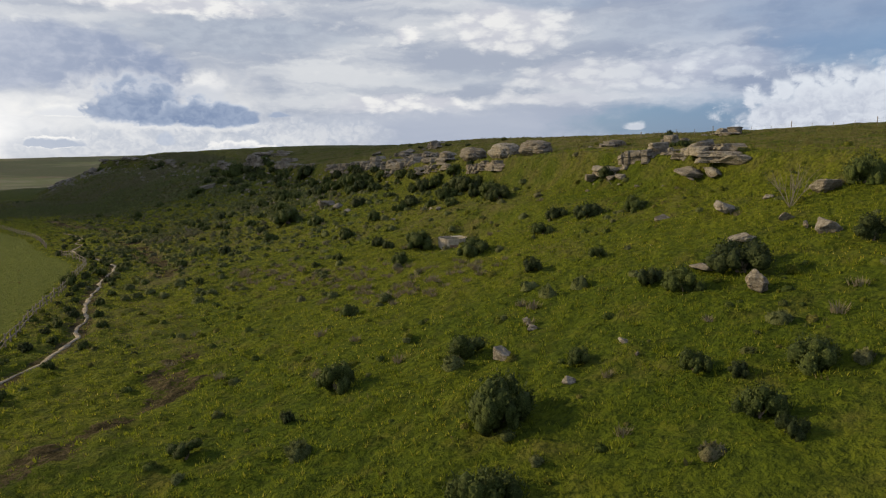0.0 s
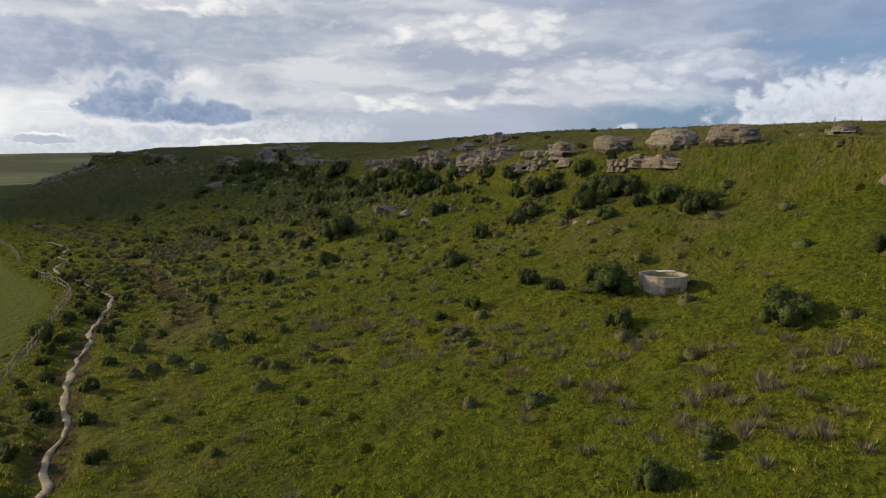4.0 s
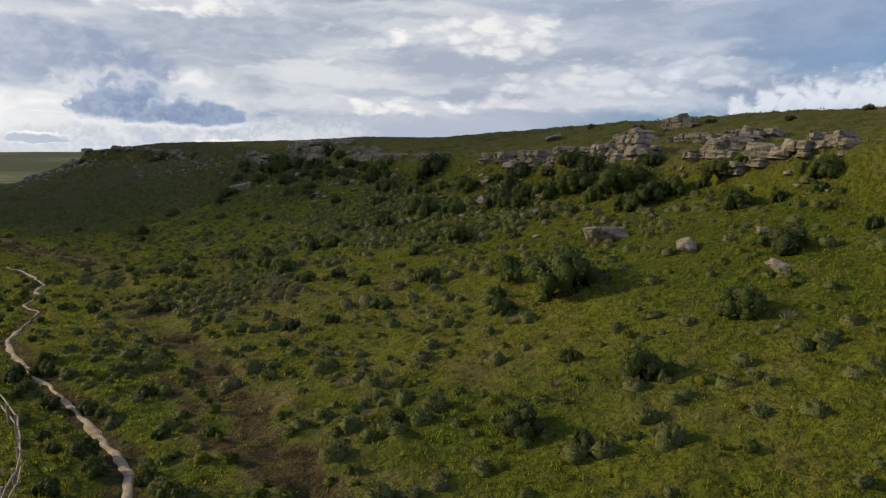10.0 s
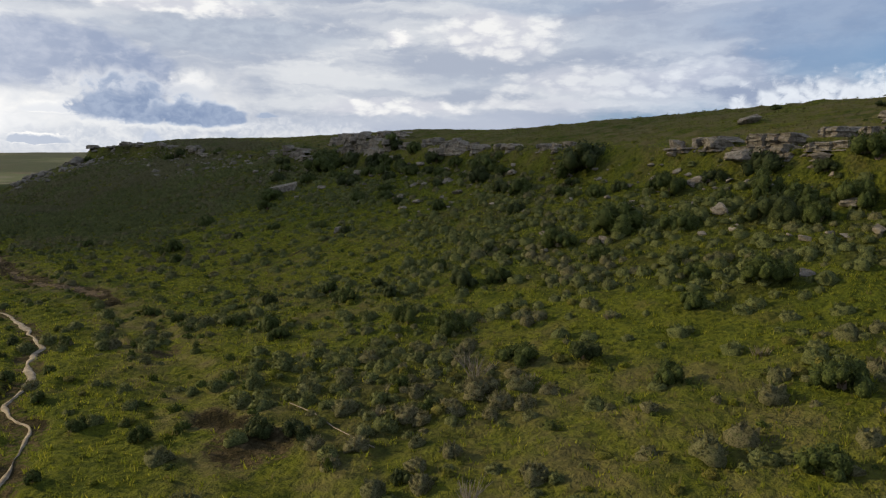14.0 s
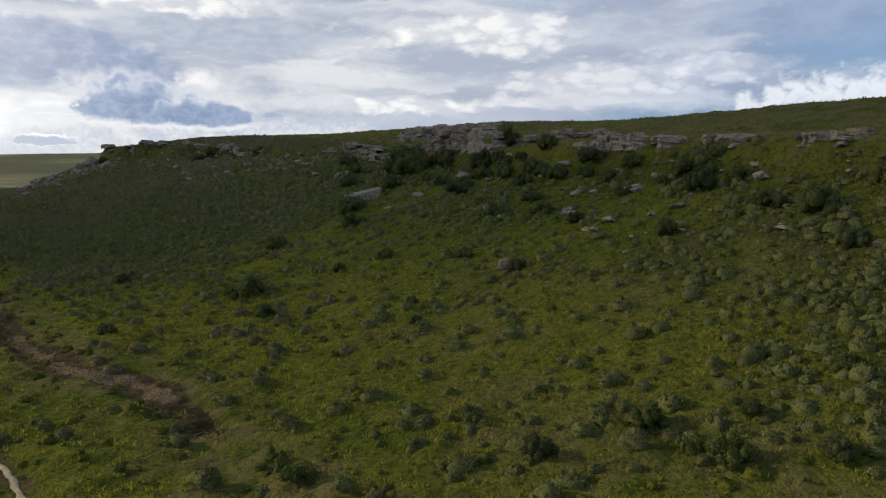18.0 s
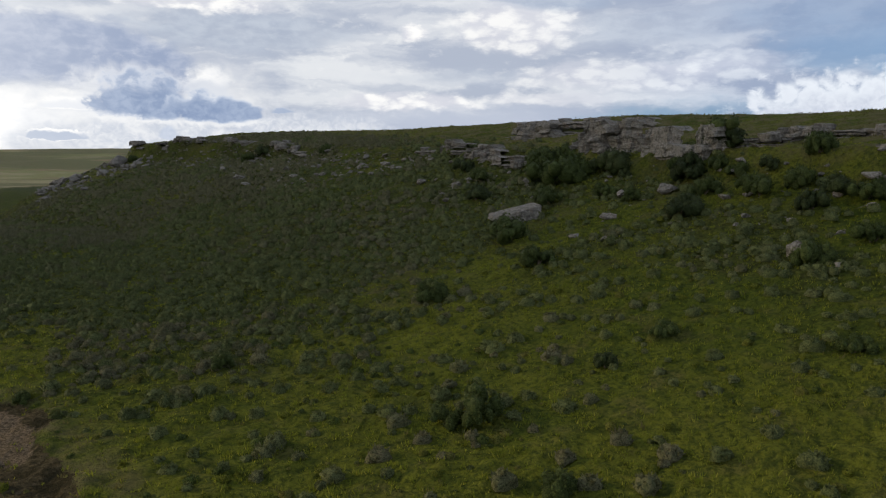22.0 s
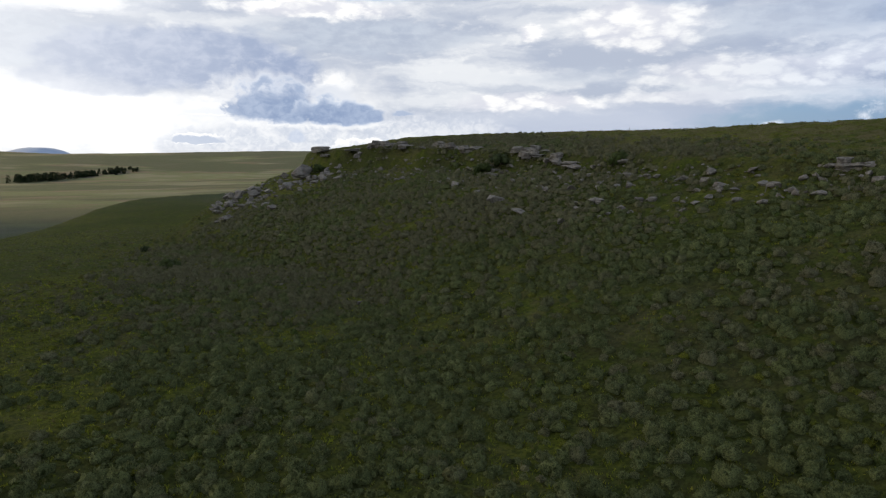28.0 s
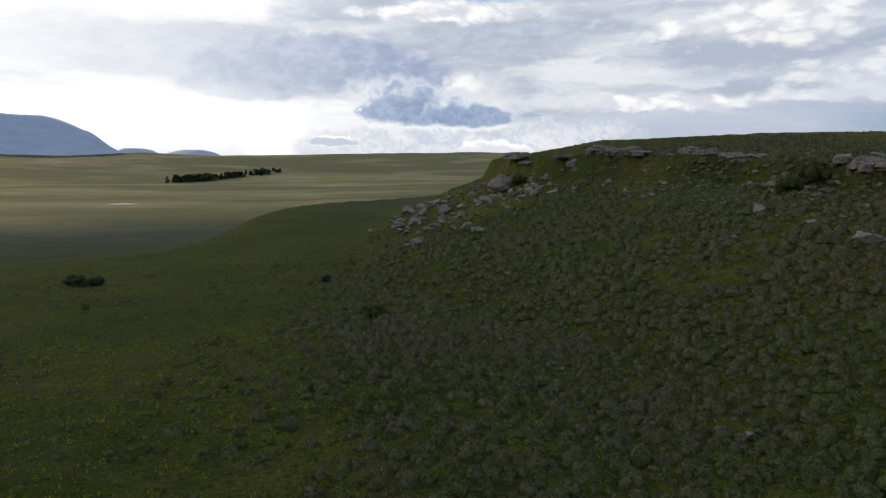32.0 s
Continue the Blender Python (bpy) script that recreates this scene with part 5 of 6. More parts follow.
def leaning_slab(x, y, size=(0.95, 0.9, 0.72), turn=-22, label="great leaning sandstone slab with a flat top above shrubs"):
    """One great split slab that leans on the slope, its flat side up."""
    bm = bmesh.new()
    for sx, sy, sz in ((-4.6, -1.6, -1.4), (-5.0, 1.0, -1.2), (-4.4, -1.2, -0.3), (-4.7, 0.9, 0.1), (4.3, -2.3, -1.6), (4.0, 2.2, -1.4), (4.5, -2.0, 2.2), (4.0, 2.0, 2.5), (0.5, -2.7, 0.75), (0.3, 2.5, 1.2), (0, -2.6, -1.6)):
        bm.verts.new((sx, sy, sz))
    bmesh.ops.convex_hull(bm, input=bm.verts[:])
    bmesh.ops.bevel(bm, geom=bm.edges[:], offset=0.14, segments=1, affect="EDGES")
    bmesh.ops.triangulate(bm, faces=bm.faces[:])
    for _ in range(2):
        bmesh.ops.subdivide_edges(bm, edges=[e for e in bm.edges if e.calc_length() > 0.6], cuts=1, use_grid_fill=True)
        bmesh.ops.triangulate(bm, faces=bm.faces[:])
    for v in bm.verts:
        v.co += Vector((noise.noise(v.co * 0.9), noise.noise(v.co * 0.9 + Vector((5, 0, 0))), noise.noise(v.co * 0.7 + Vector((0, 7, 0))))) * 0.22
    me = bpy.data.meshes.new("rock_slab")
    bm.to_mesh(me)
    bm.free()
    me.materials.append(ROCK)
    ob = new("rock_slab", me)
    ob.matrix_world = pose(x, y, ground_z(x, y) + 1.4 * size[2], 0, 0, turn) @ Matrix.Diagonal((*size, 1))
    tagged(ob, label, "rock")


leaning_slab(47.5, 316.5, (0.76, 0.8, 0.62))
leaning_slab(23.2, 36.5, (0.17, 0.2, 0.22), 98, "flat grey sandstone slab tilted out of the grass")


def bare_bush(x, y, h):
    root = tagged(empty("bare_bush", pose(x, y, ground_z(x, y))), "grey leafless bush with thin forking twigs", "shrub")
    for k in range(9):
        bm = bmesh.new()
        a = k * 0.7 + random.uniform(-.2, .2)
        top = Vector((math.cos(a) * h * random.uniform(.2, .6), math.sin(a) * h * random.uniform(.2, .6), h * random.uniform(.6, 1)))
        tube(bm, (0, 0, -.1), top * 0.5, 0.035, 5, 0.022)
        for _ in range(5):
            tip = top + Vector((random.uniform(-.5, .5), random.uniform(-.5, .5), random.uniform(-.2, .4))) * h * 0.5
            tube(bm, top * 0.5, tip, 0.02, 4, 0.006)
        part("branch", bm, TWIG, root)


# ------------------------------------------------------------------ the rock bands of the scarp


def block_mesh(seed):
    """A bedded block of sandstone in a box 1 x 1 x 1, standing on z = 0."""
    r = random.Random(seed)
    bm = bmesh.new()
    bmesh.ops.create_cube(bm, size=1)
    bmesh.ops.subdivide_edges(bm, edges=bm.edges[:], cuts=8, use_grid_fill=True)
    cuts = [(Vector((sx * r.uniform(.5, 1), sy * r.uniform(.5, 1), r.uniform(-.3, .5))).normalized(), r.uniform(.42, .58)) for sx in (-1, 1) for sy in (-1, 1)]
    cuts += [(Vector((r.uniform(-.5, .5), r.uniform(-.5, .5), 1)).normalized(), r.uniform(.36, .48))]
    for v in bm.verts:
        for d, k in cuts:
            over = v.co.dot(d) - k
            if over > 0:
                v.co -= d * over * 0.9
        bed = noise.noise(Vector((seed * 1.7, v.co.x * 0.8, v.co.z * 7))) * 0.09
        q = v.co * 2.4 + Vector((seed * 2.3, 0, 0))
        lump = noise.noise(q) * 0.09 + noise.noise(q * 2.7) * 0.045
        v.co.x *= 1 + bed + lump
        v.co.y *= 1 + bed * 0.7 + lump
        v.co.z += noise.noise(q + Vector((9, 4, 1))) * 0.06 + 0.45
    me = bpy.data.meshes.new("rock_block")
    bm.to_mesh(me)
    bm.free()
    me.materials.append(ROCK)
    return me


def ledge_mesh(seed):
    """A bedded cliff length, 1 x 1 x 1 on z = 0, split by upright joints; its face looks towards -x."""
    r = np.random.default_rng(seed)
    ny, nz, nx = 34, 20, 5
    t = np.linspace(0, 1, nz)
    beds = np.cumsum(r.uniform(0.10, 0.42, 12))
    jut = r.uniform(-0.10, 0.10, 14)
    joints = np.cumsum(r.uniform(0.12, 0.34, 14)) - 0.5
    step = r.uniform(-0.22, 0.22, 16)
    drop = r.uniform(-0.22, 0.04, 16)
    prof = np.concatenate([[(0.0, v) for v in t], [(u, 1.0) for u in np.linspace(0, 1, nx + 1)[1:]]])
    ys = np.linspace(-0.5, 0.5, ny)
    v = []
    for y in ys:
        k = int(np.searchsorted(joints, y))
        gap = np.min(np.abs(joints - y))
        for u, w in prof:
            bed = jut[int(np.searchsorted(beds, w + 0.05 * math.sin(y * 9 + seed)))]
            q = Vector((seed * 3.7 + u * 2, y * 7, w * 5))
            lump = noise.noise(q * 0.7) * 0.12 + noise.noise(q * 2.6) * 0.03
            ends = max(0.0, abs(y) - 0.36) * 2.4
            x = -0.5 + u + (1 - u) * (bed + step[k] + lump + (0.16 if gap < 0.018 else 0.0) + ends + 0.10 * w)
            v.append((x, y + lump * 0.08, max(0.0, w * (1 + drop[k] - ends * 0.7) + noise.noise(q * 1.7 + Vector((5, 1, 2))) * 0.07 - 0.12 * u * 0.0)))
    m = len(prof)
    i = np.arange((ny - 1) * (m - 1))
    a = (i // (m - 1)) * m + i % (m - 1)
    return mesh_of("ledge", v, np.stack([a, a + 1, a + m + 1, a + m], 1), ROCK)


LEDGES = [ledge_mesh(600 + i) for i in range(8)]
BLOCKS = [block_mesh(400 + i) for i in range(10)]
CROP_COUNT = [0]


def outcrop(x, y, w, h, turn=0):
    """A band of bedded blocks along the scarp, w long and h high."""
    i = CROP_COUNT[0]
    CROP_COUNT[0] += 1
    r = random.Random(500 + i)
    x += 0.6
    root = empty("rock_outcrop", pose(x, y, ground_z(x, y) - 0.35, 0, 0, turn))
    size = "massive grey" if h > 3 else "low weathered" if h < 1.5 else "broken grey-brown"
    tagged(root, "%s sandstone ledge jutting from the scarp" % size, "rock ledge", "rock ledges of the scarp")
    long_ = w * 1.3
    s = -long_ / 2
    while s < long_ / 2 - 1.0:
        b = min(r.uniform(6.0, 11.0) if h > 3 else r.uniform(4.0, 9.0), long_ / 2 - s + 1.5)
        low = 0.5 if r.random() < 0.25 else 1.0
        for c in range(2 if h > 1.6 else 1):
            ob = new("ledge", LEDGES[r.randrange(8)])
            ob.parent = root
            gz = ground_z(x, y + s + b / 2) - ground_z(x, y)
            deep = r.uniform(2.2, 3.6)
            ob.location = (deep / 2 - 0.7 + c * r.uniform(0.5, 1.6) + r.uniform(-0.3, 0.5), s + b / 2 + c * r.uniform(-1, 1), gz + c * h * r.uniform(0.42, 0.6) - 0.2)
            ob.rotation_euler = (r.uniform(-.04, .04), r.uniform(-.03, .03), r.uniform(-.22, .22))
            ob.scale = (deep, b * 1.25 * (1 - 0.25 * c), (h * (0.62 if h > 1.6 else 1.1) + 0.3) * low * r.uniform(0.85, 1.15))
        s += b * r.uniform(0.8, 1.0)
    for _ in range(2 + int(w / 5)):
        ob = new("rock_block", BLOCKS[r.randrange(10)])
        ob.parent = root
        k = r.uniform(0.8, 1.9)
        fy = r.uniform(-0.5, 0.5) * long_
        ob.location = (r.uniform(-0.2, 2.4), fy, h * r.uniform(0.25, 0.75) + ground_z(x, y + fy) - ground_z(x, y))
        ob.rotation_euler = (r.uniform(-.15, .15), r.uniform(-.15, .15), r.uniform(0, 6.28))
        ob.scale = (k * 1.2, k * 1.5, k * 0.75)
    # fallen pieces at its foot
    for _ in range(2 + int(w / 4)):
        ob = new("fallen_block", BOULDERS[r.randrange(9)])
        ob.parent = root
        k = r.uniform(0.4, 1.2)
        fy, fx = r.uniform(-0.55, 0.55) * long_, r.uniform(-3.6, -0.6)
        ob.location = (fx, fy, ground_z(x + fx, y + fy) - ground_z(x, y) + 0.35 + k * 0.15)
        ob.rotation_euler = (r.uniform(-.4, .4), r.uniform(-.4, .4), r.uniform(0, 6.28))
        ob.scale = (k * 1.3, k, k * 0.8)


outcrop(63.6, 106.9, 7.29, 1.46)
outcrop(65.2, 128.7, 5.05, 2.02)
outcrop(63.9, 129.3, 8.68, 1.16)
outcrop(65.6, 151.1, 10.97, 2.08)
outcrop(67.6, 161.4, 4.61, 1.97)
outcrop(80.4, 165.4, 4.40, 1.32)
outcrop(75.7, 165.8, 4.11, 1.44)
outcrop(82.2, 177.3, 4.95, 1.16)
outcrop(69.0, 183.1, 15.18, 2.9)
outcrop(85.5, 192.8, 3.57, 1.86)
outcrop(96.1, 193.5, 5.31, 1.82)
outcrop(67.9, 196.7, 7.47, 2.31)
outcrop(68.4, 208.7, 6.13, 1.38)
outcrop(68.4, 237.6, 3.98, 1.20)
outcrop(68.6, 251.5, 4.58, 1.07)
outcrop(68.1, 261.1, 3.33, 1.50)
outcrop(67.6, 269.5, 6.51, 2.13)
outcrop(67.3, 275.8, 3.82, 1.40)
outcrop(76.2, 283.5, 4.33, 1.01)
outcrop(74.8, 291.4, 7.74, 1.86)
outcrop(69.5, 297.6, 7.20, 1.92)
outcrop(66.8, 312.8, 20.74, 4.33)
outcrop(65.9, 324.1, 4.89, 2.54)
outcrop(85.9, 342.4, 15.35, 2.36)
outcrop(59.7, 349.0, 19.92, 2.42)
outcrop(74.2, 353.9, 11.00, 3.46)
outcrop(79.5, 354.1, 16.14, 3.23)
outcrop(82.9, 358.1, 5.05, 2.52)
outcrop(57.8, 368.4, 4.32, 0.86)
outcrop(45.5, 422.3, 5.54, 1.55)
outcrop(44.1, 433.8, 4.93, 1.81)
outcrop(43.1, 437.8, 5.11, 1.36)
outcrop(37.8, 445.4, 7.29, 0.91)
outcrop(39.3, 461.9, 6.25, 1.25)
outcrop(37.3, 469.6, 4.41, 1.32)
outcrop(35.8, 475.9, 5.30, 0.92)
outcrop(27.5, 484.3, 6.09, 1.2, 20)
outcrop(24.0, 491.5, 5.09, 1.2, 20)
outcrop(19.0, 499.0, 6.5, 1.2, 20)
outcrop(12.0, 514.5, 11.0, 1.3, 16)
outcrop(11.5, 527.0, 8.0, 1.1)
outcrop(62.8, 58.2, 7.5, 1.7, -20)
outcrop(64.2, 63.6, 4.5, 1.3, -15)
outcrop(63.2, 67.3, 3.0, 1.3, 10)
outcrop(62.4, 72.0, 4.0, 1.2, -8)
outcrop(80.5, 93.2, 8, 0.5, -50)
outcrop(86.0, 84.5, 8, 0.5, -50)
outcrop(102, 88.5, 9, 0.6, -50)

def great_boulder(x, y, w, h, seed, turn, label):
    """A house-sized weathered boulder, undercut below and grooved along its beds."""
    bm = bmesh.new()
    bmesh.ops.create_icosphere(bm, subdivisions=5, radius=0.5)
    for v in bm.verts:
        d = v.co.normalized()
        p = Vector((abs(d.x) ** 0.7 * math.copysign(1, d.x), abs(d.y) ** 0.7 * math.copysign(1, d.y), abs(d.z) ** 0.8 * math.copysign(1, d.z))) * 0.46
        q = p * 3.0 + Vector((seed * 4.1, 0, 0))
        p *= 1 + 0.20 * noise.noise(q) + 0.10 * noise.noise(q * 2.3) + 0.05 * noise.noise(q * 6)
        bed = noise.noise(Vector((seed * 1.3, p.x * 0.6, p.z * 9)))
        p.xy *= 1 + 0.045 * bed - (0.35 * max(0.0, -p.z - 0.05) / 0.4)
        v.co = p
    me = bpy.data.meshes.new("great_boulder")
    bm.to_mesh(me)
    bm.free()
    me.materials.append(ROCK)
    ob = new("great_boulder", me)
    ob.matrix_world = Matrix.Translation((x, y, ground_z(x, y) + h * 0.28)) @ pose(0, 0, 0, 3, -4, turn) @ Matrix.Diagonal((w * 0.8, w * 1.15, h * 1.15, 1))
    tagged(ob, label, "rock", "fallen rocks on the slope")


great_boulder(66.0, 115.0, 5.2, 2.7, 1, 8, "rounded grey lichened boulder on the scarp edge")
great_boulder(66.8, 105.0, 6.4, 2.8, 2, -6, "broad undercut grey boulder over a dark hollow")
great_boulder(67.6, 96.5, 5.6, 2.6, 3, 15, "massive weathered boulder on the scarp edge")
great_boulder(66.8, 134.5, 3.6, 1.6, 4, 40, "rounded grey lichened boulder among bushes")

# ------------------------------------------------------------------ water tank


def ring(bm, r0, r1, z0, z1, seg=64):
    a = [[bm.verts.new((math.cos(k / seg * 2 * math.pi) * rr, math.sin(k / seg * 2 * math.pi) * rr, zz)) for k in range(seg)] for rr, zz in ((r1, z0), (r1, z1), (r0, z1), (r0, z0))]
    for i in range(4):
        p, q = a[i], a[(i + 1) % 4]
        for k in range(seg):
            bm.faces.new((p[k], p[(k + 1) % seg], q[(k + 1) % seg], q[k]))
    return bm


def water_tank(x, y):
    z = ground_z(x - 1.6, y - 0.8) - 0.1
    root = tagged(empty("water_tank", pose(x, y, z) @ Matrix.Scale(0.92, 4)), "round grey concrete water tank with broken plaster, nearly full", "water tank")
    low = ring(bmesh.new(), 1.98, 2.08, 0, 0.95)
    for v in low.verts:
        if v.co.xy.length > 2.02:
            v.co.xy *= 1 + 0.012 * noise.noise(v.co * 2)
    part("lower_wall", low, BRICKWORK, root, "bared dark brickwork of the lower wall")
    up = ring(bmesh.new(), 1.98, 2.17, 0.78, 1.62)
    bmesh.ops.bevel(up, geom=[e for e in up.edges if e.verts[0].co.z > 1.6 and e.verts[1].co.z > 1.6], offset=0.025, segments=2, affect="EDGES")
    part("upper_wall", up, CONCRETE, root)
    part("rim", ring(bmesh.new(), 1.94, 2.21, 1.624, 1.70), CONCRETE, root)
    part("footing", ring(bmesh.new(), 1.98, 2.32, -0.6, 0.10), CONCRETE, root)
    # plaster still clinging to the lower wall
    r = random.Random(5)
    for k0, n in ((0.5, 9), (1.6, 12), (2.95, 10), (3.62, 4), (4.75, 8), (5.6, 9)):
        bm = bmesh.new()
        for k in range(n):
            a0, a1 = k0 + k * 0.1, k0 + k * 0.1 + 0.1
            bot0 = 0.12 + 0.25 * abs(noise.noise(Vector((a0 * 3, 0, 0))))
            bot1 = 0.12 + 0.25 * abs(noise.noise(Vector((a1 * 3, 0, 0))))
            quad = [bm.verts.new((math.cos(a) * rr, math.sin(a) * rr, zz)) for rr in (2.085, 2.15) for a, zz in ((a0, bot0), (a1, bot1), (a1, 0.80), (a0, 0.80))]
            for f in ((0, 1, 2, 3), (4, 5, 6, 7), (0, 1, 5, 4), (0, 3, 7, 4), (1, 2, 6, 5), (2, 3, 7, 6)):
                bm.faces.new([quad[j] for j in f])
        bmesh.ops.recalc_face_normals(bm, faces=bm.faces)
        part("plaster_patch", bm, CONCRETE, root)
    bm = bmesh.new()
    bmesh.ops.create_circle(bm, cap_ends=True, segments=64, radius=1.985, matrix=Matrix.Translation((0, 0, 1.42)))
    part("water", bm, TANK_WATER, root, "still greenish water")
    bm = tube(bmesh.new(), (-1.75, 1.3, 1.73), (-0.95, 1.75, 1.75), 0.04)
    tube(bm, (-0.95, 1.75, 1.75), (-0.9, 1.7, 1.35), 0.04)
    part("inlet_pipe", bm, STEEL, root, "grey inlet pipe over the rim")
    lad = bmesh.new()
    for off in (-0.2, 0.2):
        tube(lad, (0.5, 1.2 + off, 1.74), (1.95, 0.55 + off, 1.74), 0.03)
    for k in range(5):
        u = k / 4
        tube(lad, (0.5 + 1.45 * u, 1.0 - 0.65 * u, 1.745), (0.5 + 1.45 * u, 1.4 - 0.65 * u, 1.745), 0.03)
    part("ladder", lad, WHITE, root, "white ladder lying across the rim")


water_tank(45.3, 84.8)
bare_bush(22.5, 184, 2.2)
bare_bush(52.5, 38, 3.4)
bare_bush(15, 172, 1.4)

# ------------------------------------------------------------------ fences


def pole(bm, a, b, r):
    """A slightly crooked pole."""
    a, b = Vector(a), Vector(b)
    m = (a + b) / 2 + Vector((random.uniform(-.04, .04), random.uniform(-.04, .04), random.uniform(-.03, .05)))
    tube(bm, a, m, r, 7, r * 0.95)
    tube(bm, m, b, r * 0.95, 7, r * 0.85)
    return bm


def pole_fence(line, label):
    start = line[0]
    root = tagged(empty("pole_fence", pose(start[0], start[1], ground_z(*start))), label, "fence", "pole fences along the field")
    pts = np.array(line, float)
    s = np.concatenate([[0], np.cumsum(np.hypot(*np.diff(pts, axis=0).T))])
    t = np.arange(0, s[-1] + 0.01, 2.3)
    px, py = np.interp(t, s, pts[:, 0]), np.interp(t, s, pts[:, 1])
    base = Vector((start[0], start[1], ground_z(*start)))
    feet = [Vector((a, b, ground_z(a, b))) - base for a, b in zip(px, py)]
    for f in feet:
        lean = Vector((random.uniform(-.08, .08), random.uniform(-.08, .08), 0))
        part("post", pole(bmesh.new(), f - Vector((0, 0, .3)), f + lean + Vector((0, 0, 1.35 + random.uniform(-.1, .12))), 0.085), WOOD, root)
    for a, b in zip(feet[:-1], feet[1:]):
        for h in (0.55, 1.15):
            off = Vector((0.1, 0, h + random.uniform(-.07, .07)))
            e = (b - a).normalized() * 0.2
            part("rail", pole(bmesh.new(), a + off - e, b + off + e + Vector((0, 0, random.uniform(-.05, .05))), 0.055), WOOD, root)


pole_fence(((-10.5, 70), (-8.3, 81.3), (-5.6, 104), (-4.4, 111), (-3.4, 120)), "weathered grey pole fence beside the mown field")
pole_fence(((-2.9, 126.5), (-1.9, 135), (-0.8, 143.5), (-1.4, 152), (-4.3, 162), (-6.3, 171)), "weathered pole fence bending along the footpath")
pole_fence(((-9.3, 190), (-11.2, 206), (-13.5, 224), (-19, 246), (-26.4, 273)), "grey pole fence on the far side of the field")


def fallen_pole(line):
    """A long grey pole that lies in the grass."""
    pts = [Vector((a, b, ground_z(a, b) + 0.12)) for a, b in line]
    bm = bmesh.new()
    for a, b in zip(pts[:-1], pts[1:]):
        tube(bm, a - pts[0], b - pts[0], 0.028, 7)
    me = bpy.data.meshes.new("fallen_pole")
    bm.to_mesh(me)
    bm.free()
    me.materials.append(WOOD)
    ob = new("fallen_pole", me)
    ob.location = pts[0]
    tagged(ob, "long pale weathered pole lying in the grass", "pole")


fallen_pole(((12.6, 190.0), (13.2, 186.8), (13.6, 184.6), (14.2, 180.1)))


def wire_fence(x0, y0, x1, y1, n):
    base = Vector((x0, y0, ground_z(x0, y0)))
    root = tagged(empty("wire_fence", Matrix.Translation(base)), "thin wire stock fence along the grassy plateau", "fence")
    tops = []
    for k in range(n):
        x, y = x0 + (x1 - x0) * k / (n - 1), y0 + (y1 - y0) * k / (n - 1)
        f = Vector((x, y, ground_z(x, y))) - base
        hh = 1.5 if k % 4 == 0 else 1.15
        part("post", tube(bmesh.new(), f - Vector((0, 0, .2)), f + Vector((0, 0, hh)), 0.075 if k % 4 == 0 else 0.04, 6), WOOD, root)
        tops.append(f)
    for h in (0.4, 0.75, 1.1):
        bm = bmesh.new()
        for a, b in zip(tops[:-1], tops[1:]):
            tube(bm, a + Vector((0, 0, h)), b + Vector((0, 0, h)), 0.006, 4)
        part("wire", bm, STEEL, root)



# ------------------------------------------------------------------ far things


def thicket(x, y):
    root = tagged(empty("thorn_thicket", pose(x, y, ground_z(x, y) - 0.1, 0, 0, 8)), "dark square-cut thorn thicket alone on the flat", "shrub")
    for k, (dx, dy) in enumerate(((-2.2, -1), (0, -1.2), (2.2, -0.9), (-2.1, 1), (0.2, 1.1), (2.3, 1))):
        ob = new("crown", CROWNS[(k % 3) * 3])
        ob.parent, ob.location, ob.scale = root, (dx, dy, 0), (3.4, 3.2, 2.6)


thicket(-84, 485)
boulder(-79.3, 484.2, 1.0, 0.5)


def pond(x, y, a, b, name, mat, label):
    bm = bmesh.new()
    z = max(ground_z(x + dx * a, y + dy * b) for dx in (-.7, 0, .7) for dy in (-.7, 0, .7)) + 0.12
    vs = [bm.verts.new((math.cos(t / 40 * 6.2832) * a * (1 + .2 * math.sin(t * .9)), math.sin(t / 40 * 6.2832) * b * (1 + .15 * math.cos(t * .7)), 0)) for t in range(40)]
    bm.faces.new(vs)
    me = bpy.data.meshes.new(name)
    bm.to_mesh(me)
    bm.free()
    me.materials.append(mat)
    ob = new(name, me)
    ob.location = (x, y, z)
    return tagged(ob, label, "pond", kind="structure")


def mountain(x, y, w, h, flat, seed, label):
    xs, ys = np.linspace(-1, 1, 90), np.linspace(-1, 1, 40)
    gx, gy = np.meshgrid(xs, ys)
    r = np.sqrt(gx ** 2 + gy ** 2) + rough(gx * 40, gy * 40, 14, seed) * 0.07
    z = np.clip((1 - r) / (1 - flat), 0, 1)
    z = (z * z * (3 - 2 * z)) * h + rough(gx * 40, gy * 40, 6, seed + 3) * h * 0.03 * z
    v = np.stack([gx.ravel() * w / 2, gy.ravel() * w / 3, z.ravel() - 70], 1)
    i = np.arange(39 * 89)
    a = (i // 89) * 90 + i % 89
    ob = new("mountain", mesh_of("mountain", v, np.stack([a, a + 1, a + 91, a + 90], 1), HAZE_BLUE, True))
    ob.location = (x, y, ground_z(x, y))
    return tagged(ob, label, "mountain", kind="structure")


mountain(-1960, 4190, 1740, 262, 0.36, 91, "flat-topped mountain far across the plain, blue with painted haze")
mountain(-1230, 4330, 620, 96, 0.10, 93, "low hill on the horizon, blue with painted haze")
mountain(-930, 4380, 760, 100, 0.08, 95, "low hill on the horizon, blue with painted haze")
pond(-303, 1190, 15, 8, "pond", POND_WATER, "small bright pond on the plain")
pond(-105, 631, 4.5, 2.2, "pond", POND_WATER, "shallow pale puddle on the flat")


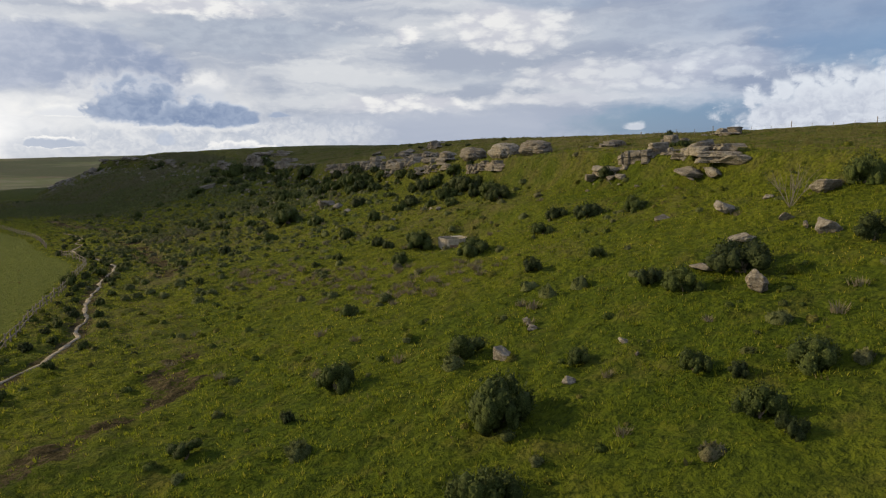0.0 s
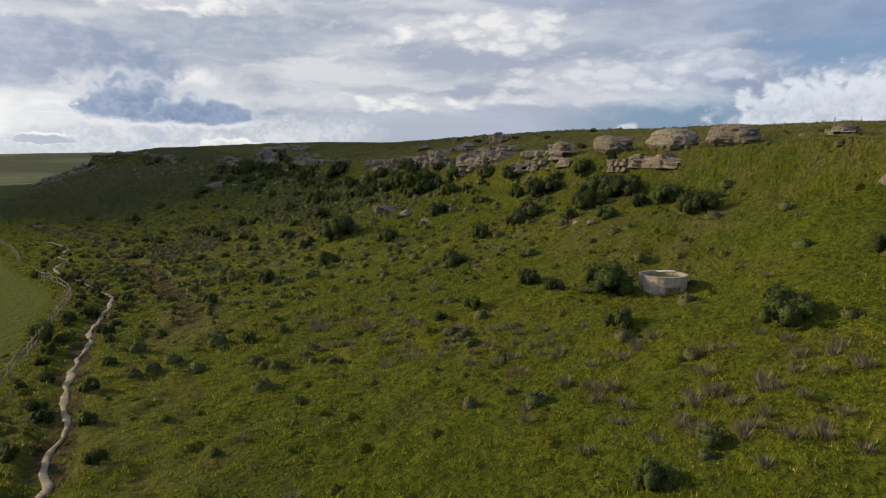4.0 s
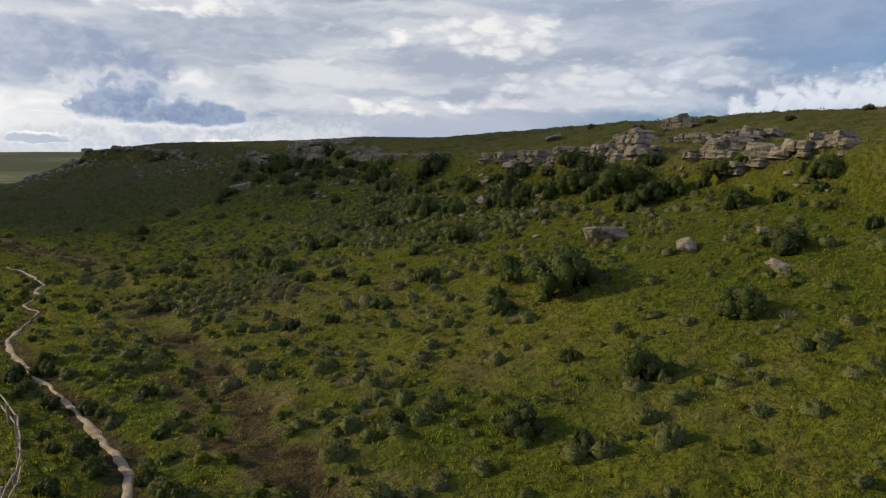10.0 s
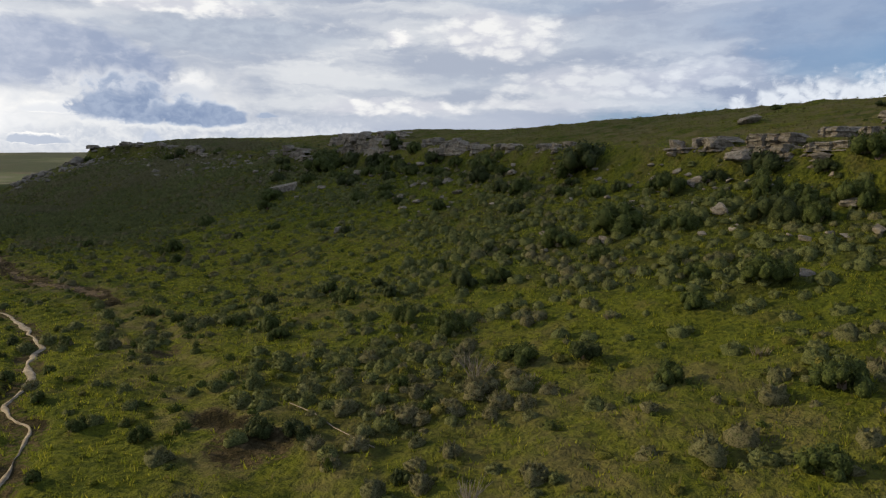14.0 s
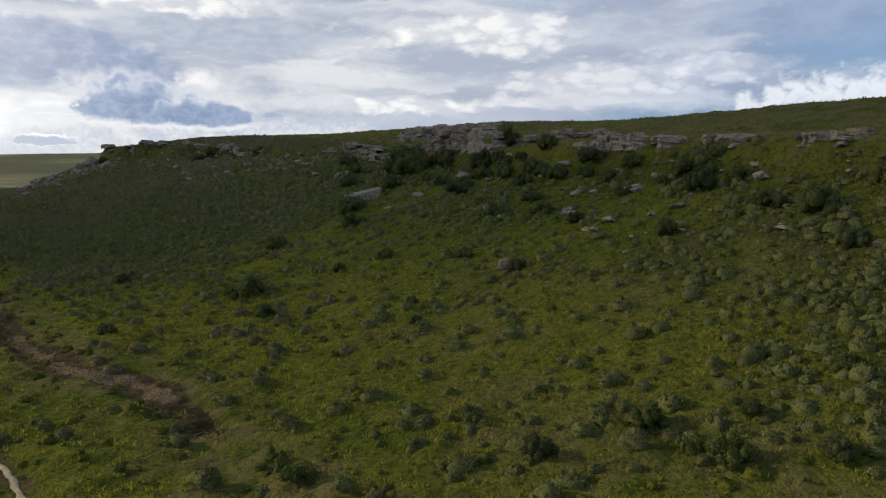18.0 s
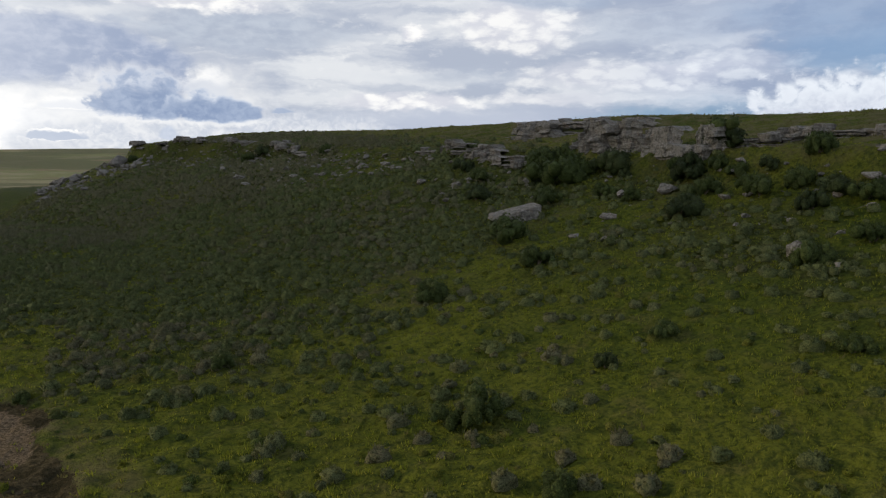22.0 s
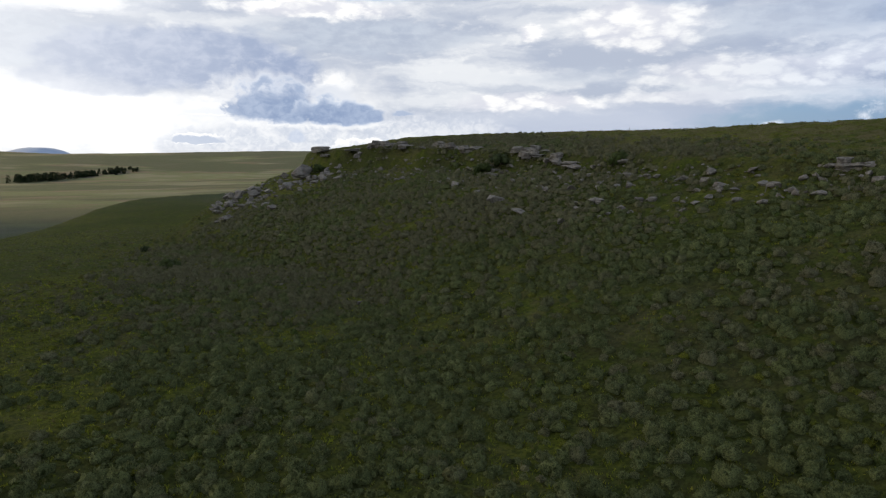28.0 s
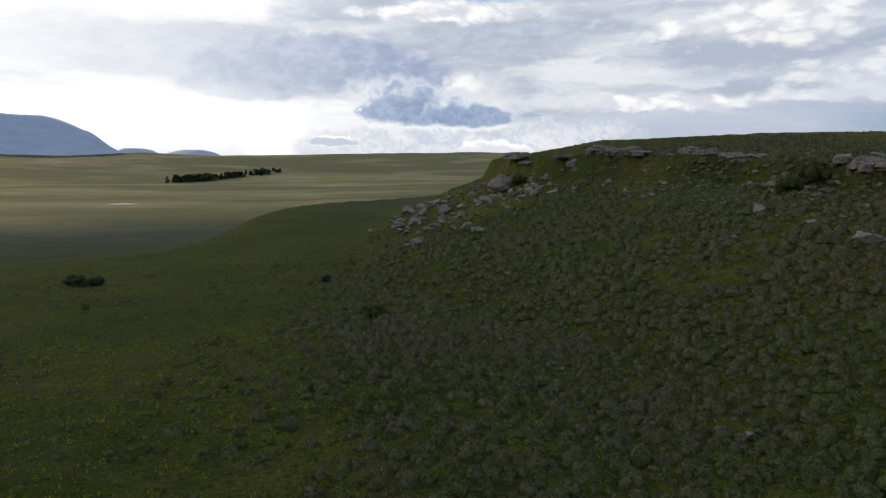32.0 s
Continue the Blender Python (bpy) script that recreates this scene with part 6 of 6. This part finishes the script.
def far_wood():
    r = np.random.default_rng(12)
    n = 240
    u = r.uniform(0, 1, n)
    keep = (u < 0.62) | (np.abs(u - 0.78) < 0.09) | (u > 0.95)
    u = u[keep]
    n = len(u)
    x, y = -625 + u * 290 + r.normal(0, 14, n), 2720 + u * 560 + r.normal(0, 45, n)
    z = height(x, y)
    hh = r.uniform(13, 25, n) * (1 - 0.35 * u)
    k = 60
    th, up = r.uniform(0, 6.28, (n, k)), r.uniform(0.05, 1, (n, k))
    rad = (0.32 * hh)[:, None] * np.sqrt(np.clip(1.05 - up, 0, 1)) * r.uniform(0.6, 1.1, (n, k))
    c = np.stack([x[:, None] + np.cos(th) * rad, y[:, None] + np.sin(th) * rad, z[:, None] + up * hh[:, None]], -1)
    d = r.normal(0, 1, (n, k, 3)) * 1.5
    e = r.normal(0, 1, (n, k, 3)) * 1.5
    v = np.stack([c - d, c - e, c + d, c + e], 2).reshape(-1, 3)
    tagged(new("far_wood", mesh_of("far_wood", v, np.arange(len(v)).reshape(-1, 4), PINE)), "dark pine wood far out on the plain", "wood", kind="stuff")


far_wood()
wire_fence(130, 62, 92, 112, 20)
wire_fence(127, 526, 146, 540, 6)


def shade_cloud(label):
    """A broad thin cloud out towards the sun, whose shade lies over the far half of the hill."""
    r = np.random.default_rng(31)
    bm = bmesh.new()
    bmesh.ops.create_icosphere(bm, subdivisions=2, radius=1.0)
    ball, tri = np.array([v.co[:] for v in bm.verts]), np.array([[v.index for v in f.verts] for f in bm.faces])
    bm.free()
    verts, faces = [], []
    for gx in range(-480, 470, 40):
        edge = float(np.interp(gx, (-480, -48, -14, 10, 19, 39, 57, 70, 470), (365, 360, 346, 306, 279, 214, 196, 188, 175)))
        gy = edge - 30 + r.uniform(0, 16)
        while gy < 960:
            rad = r.uniform(28, 36) * (0.55 + 0.45 * min(1.0, max(0.0, (gy - edge + 30) / 50)))
            c = np.array([gx + r.uniform(-12, 12), gy, r.uniform(0, 8)])
            p = ball * np.array([rad, rad, rad * 0.12])
            p[:, :2] *= 1 + 0.22 * rough(p[:, 0] + gx, p[:, 1] + gy, 16.0, 97)[:, None]
            faces.append(tri + len(verts) * len(ball))
            verts.append(p + c)
            gy += r.uniform(34, 44)
    ob = new("cloud", mesh_of("cloud", np.concatenate(verts), np.concatenate(faces), CLOUD, True))
    ob.location = SUN_WAY * (900 / SUN_WAY.z) + Vector((0, 0, -4))
    tagged(ob, label, "cloud", kind="structure")


shade_cloud("grey heaped cloud drifting across the sun")
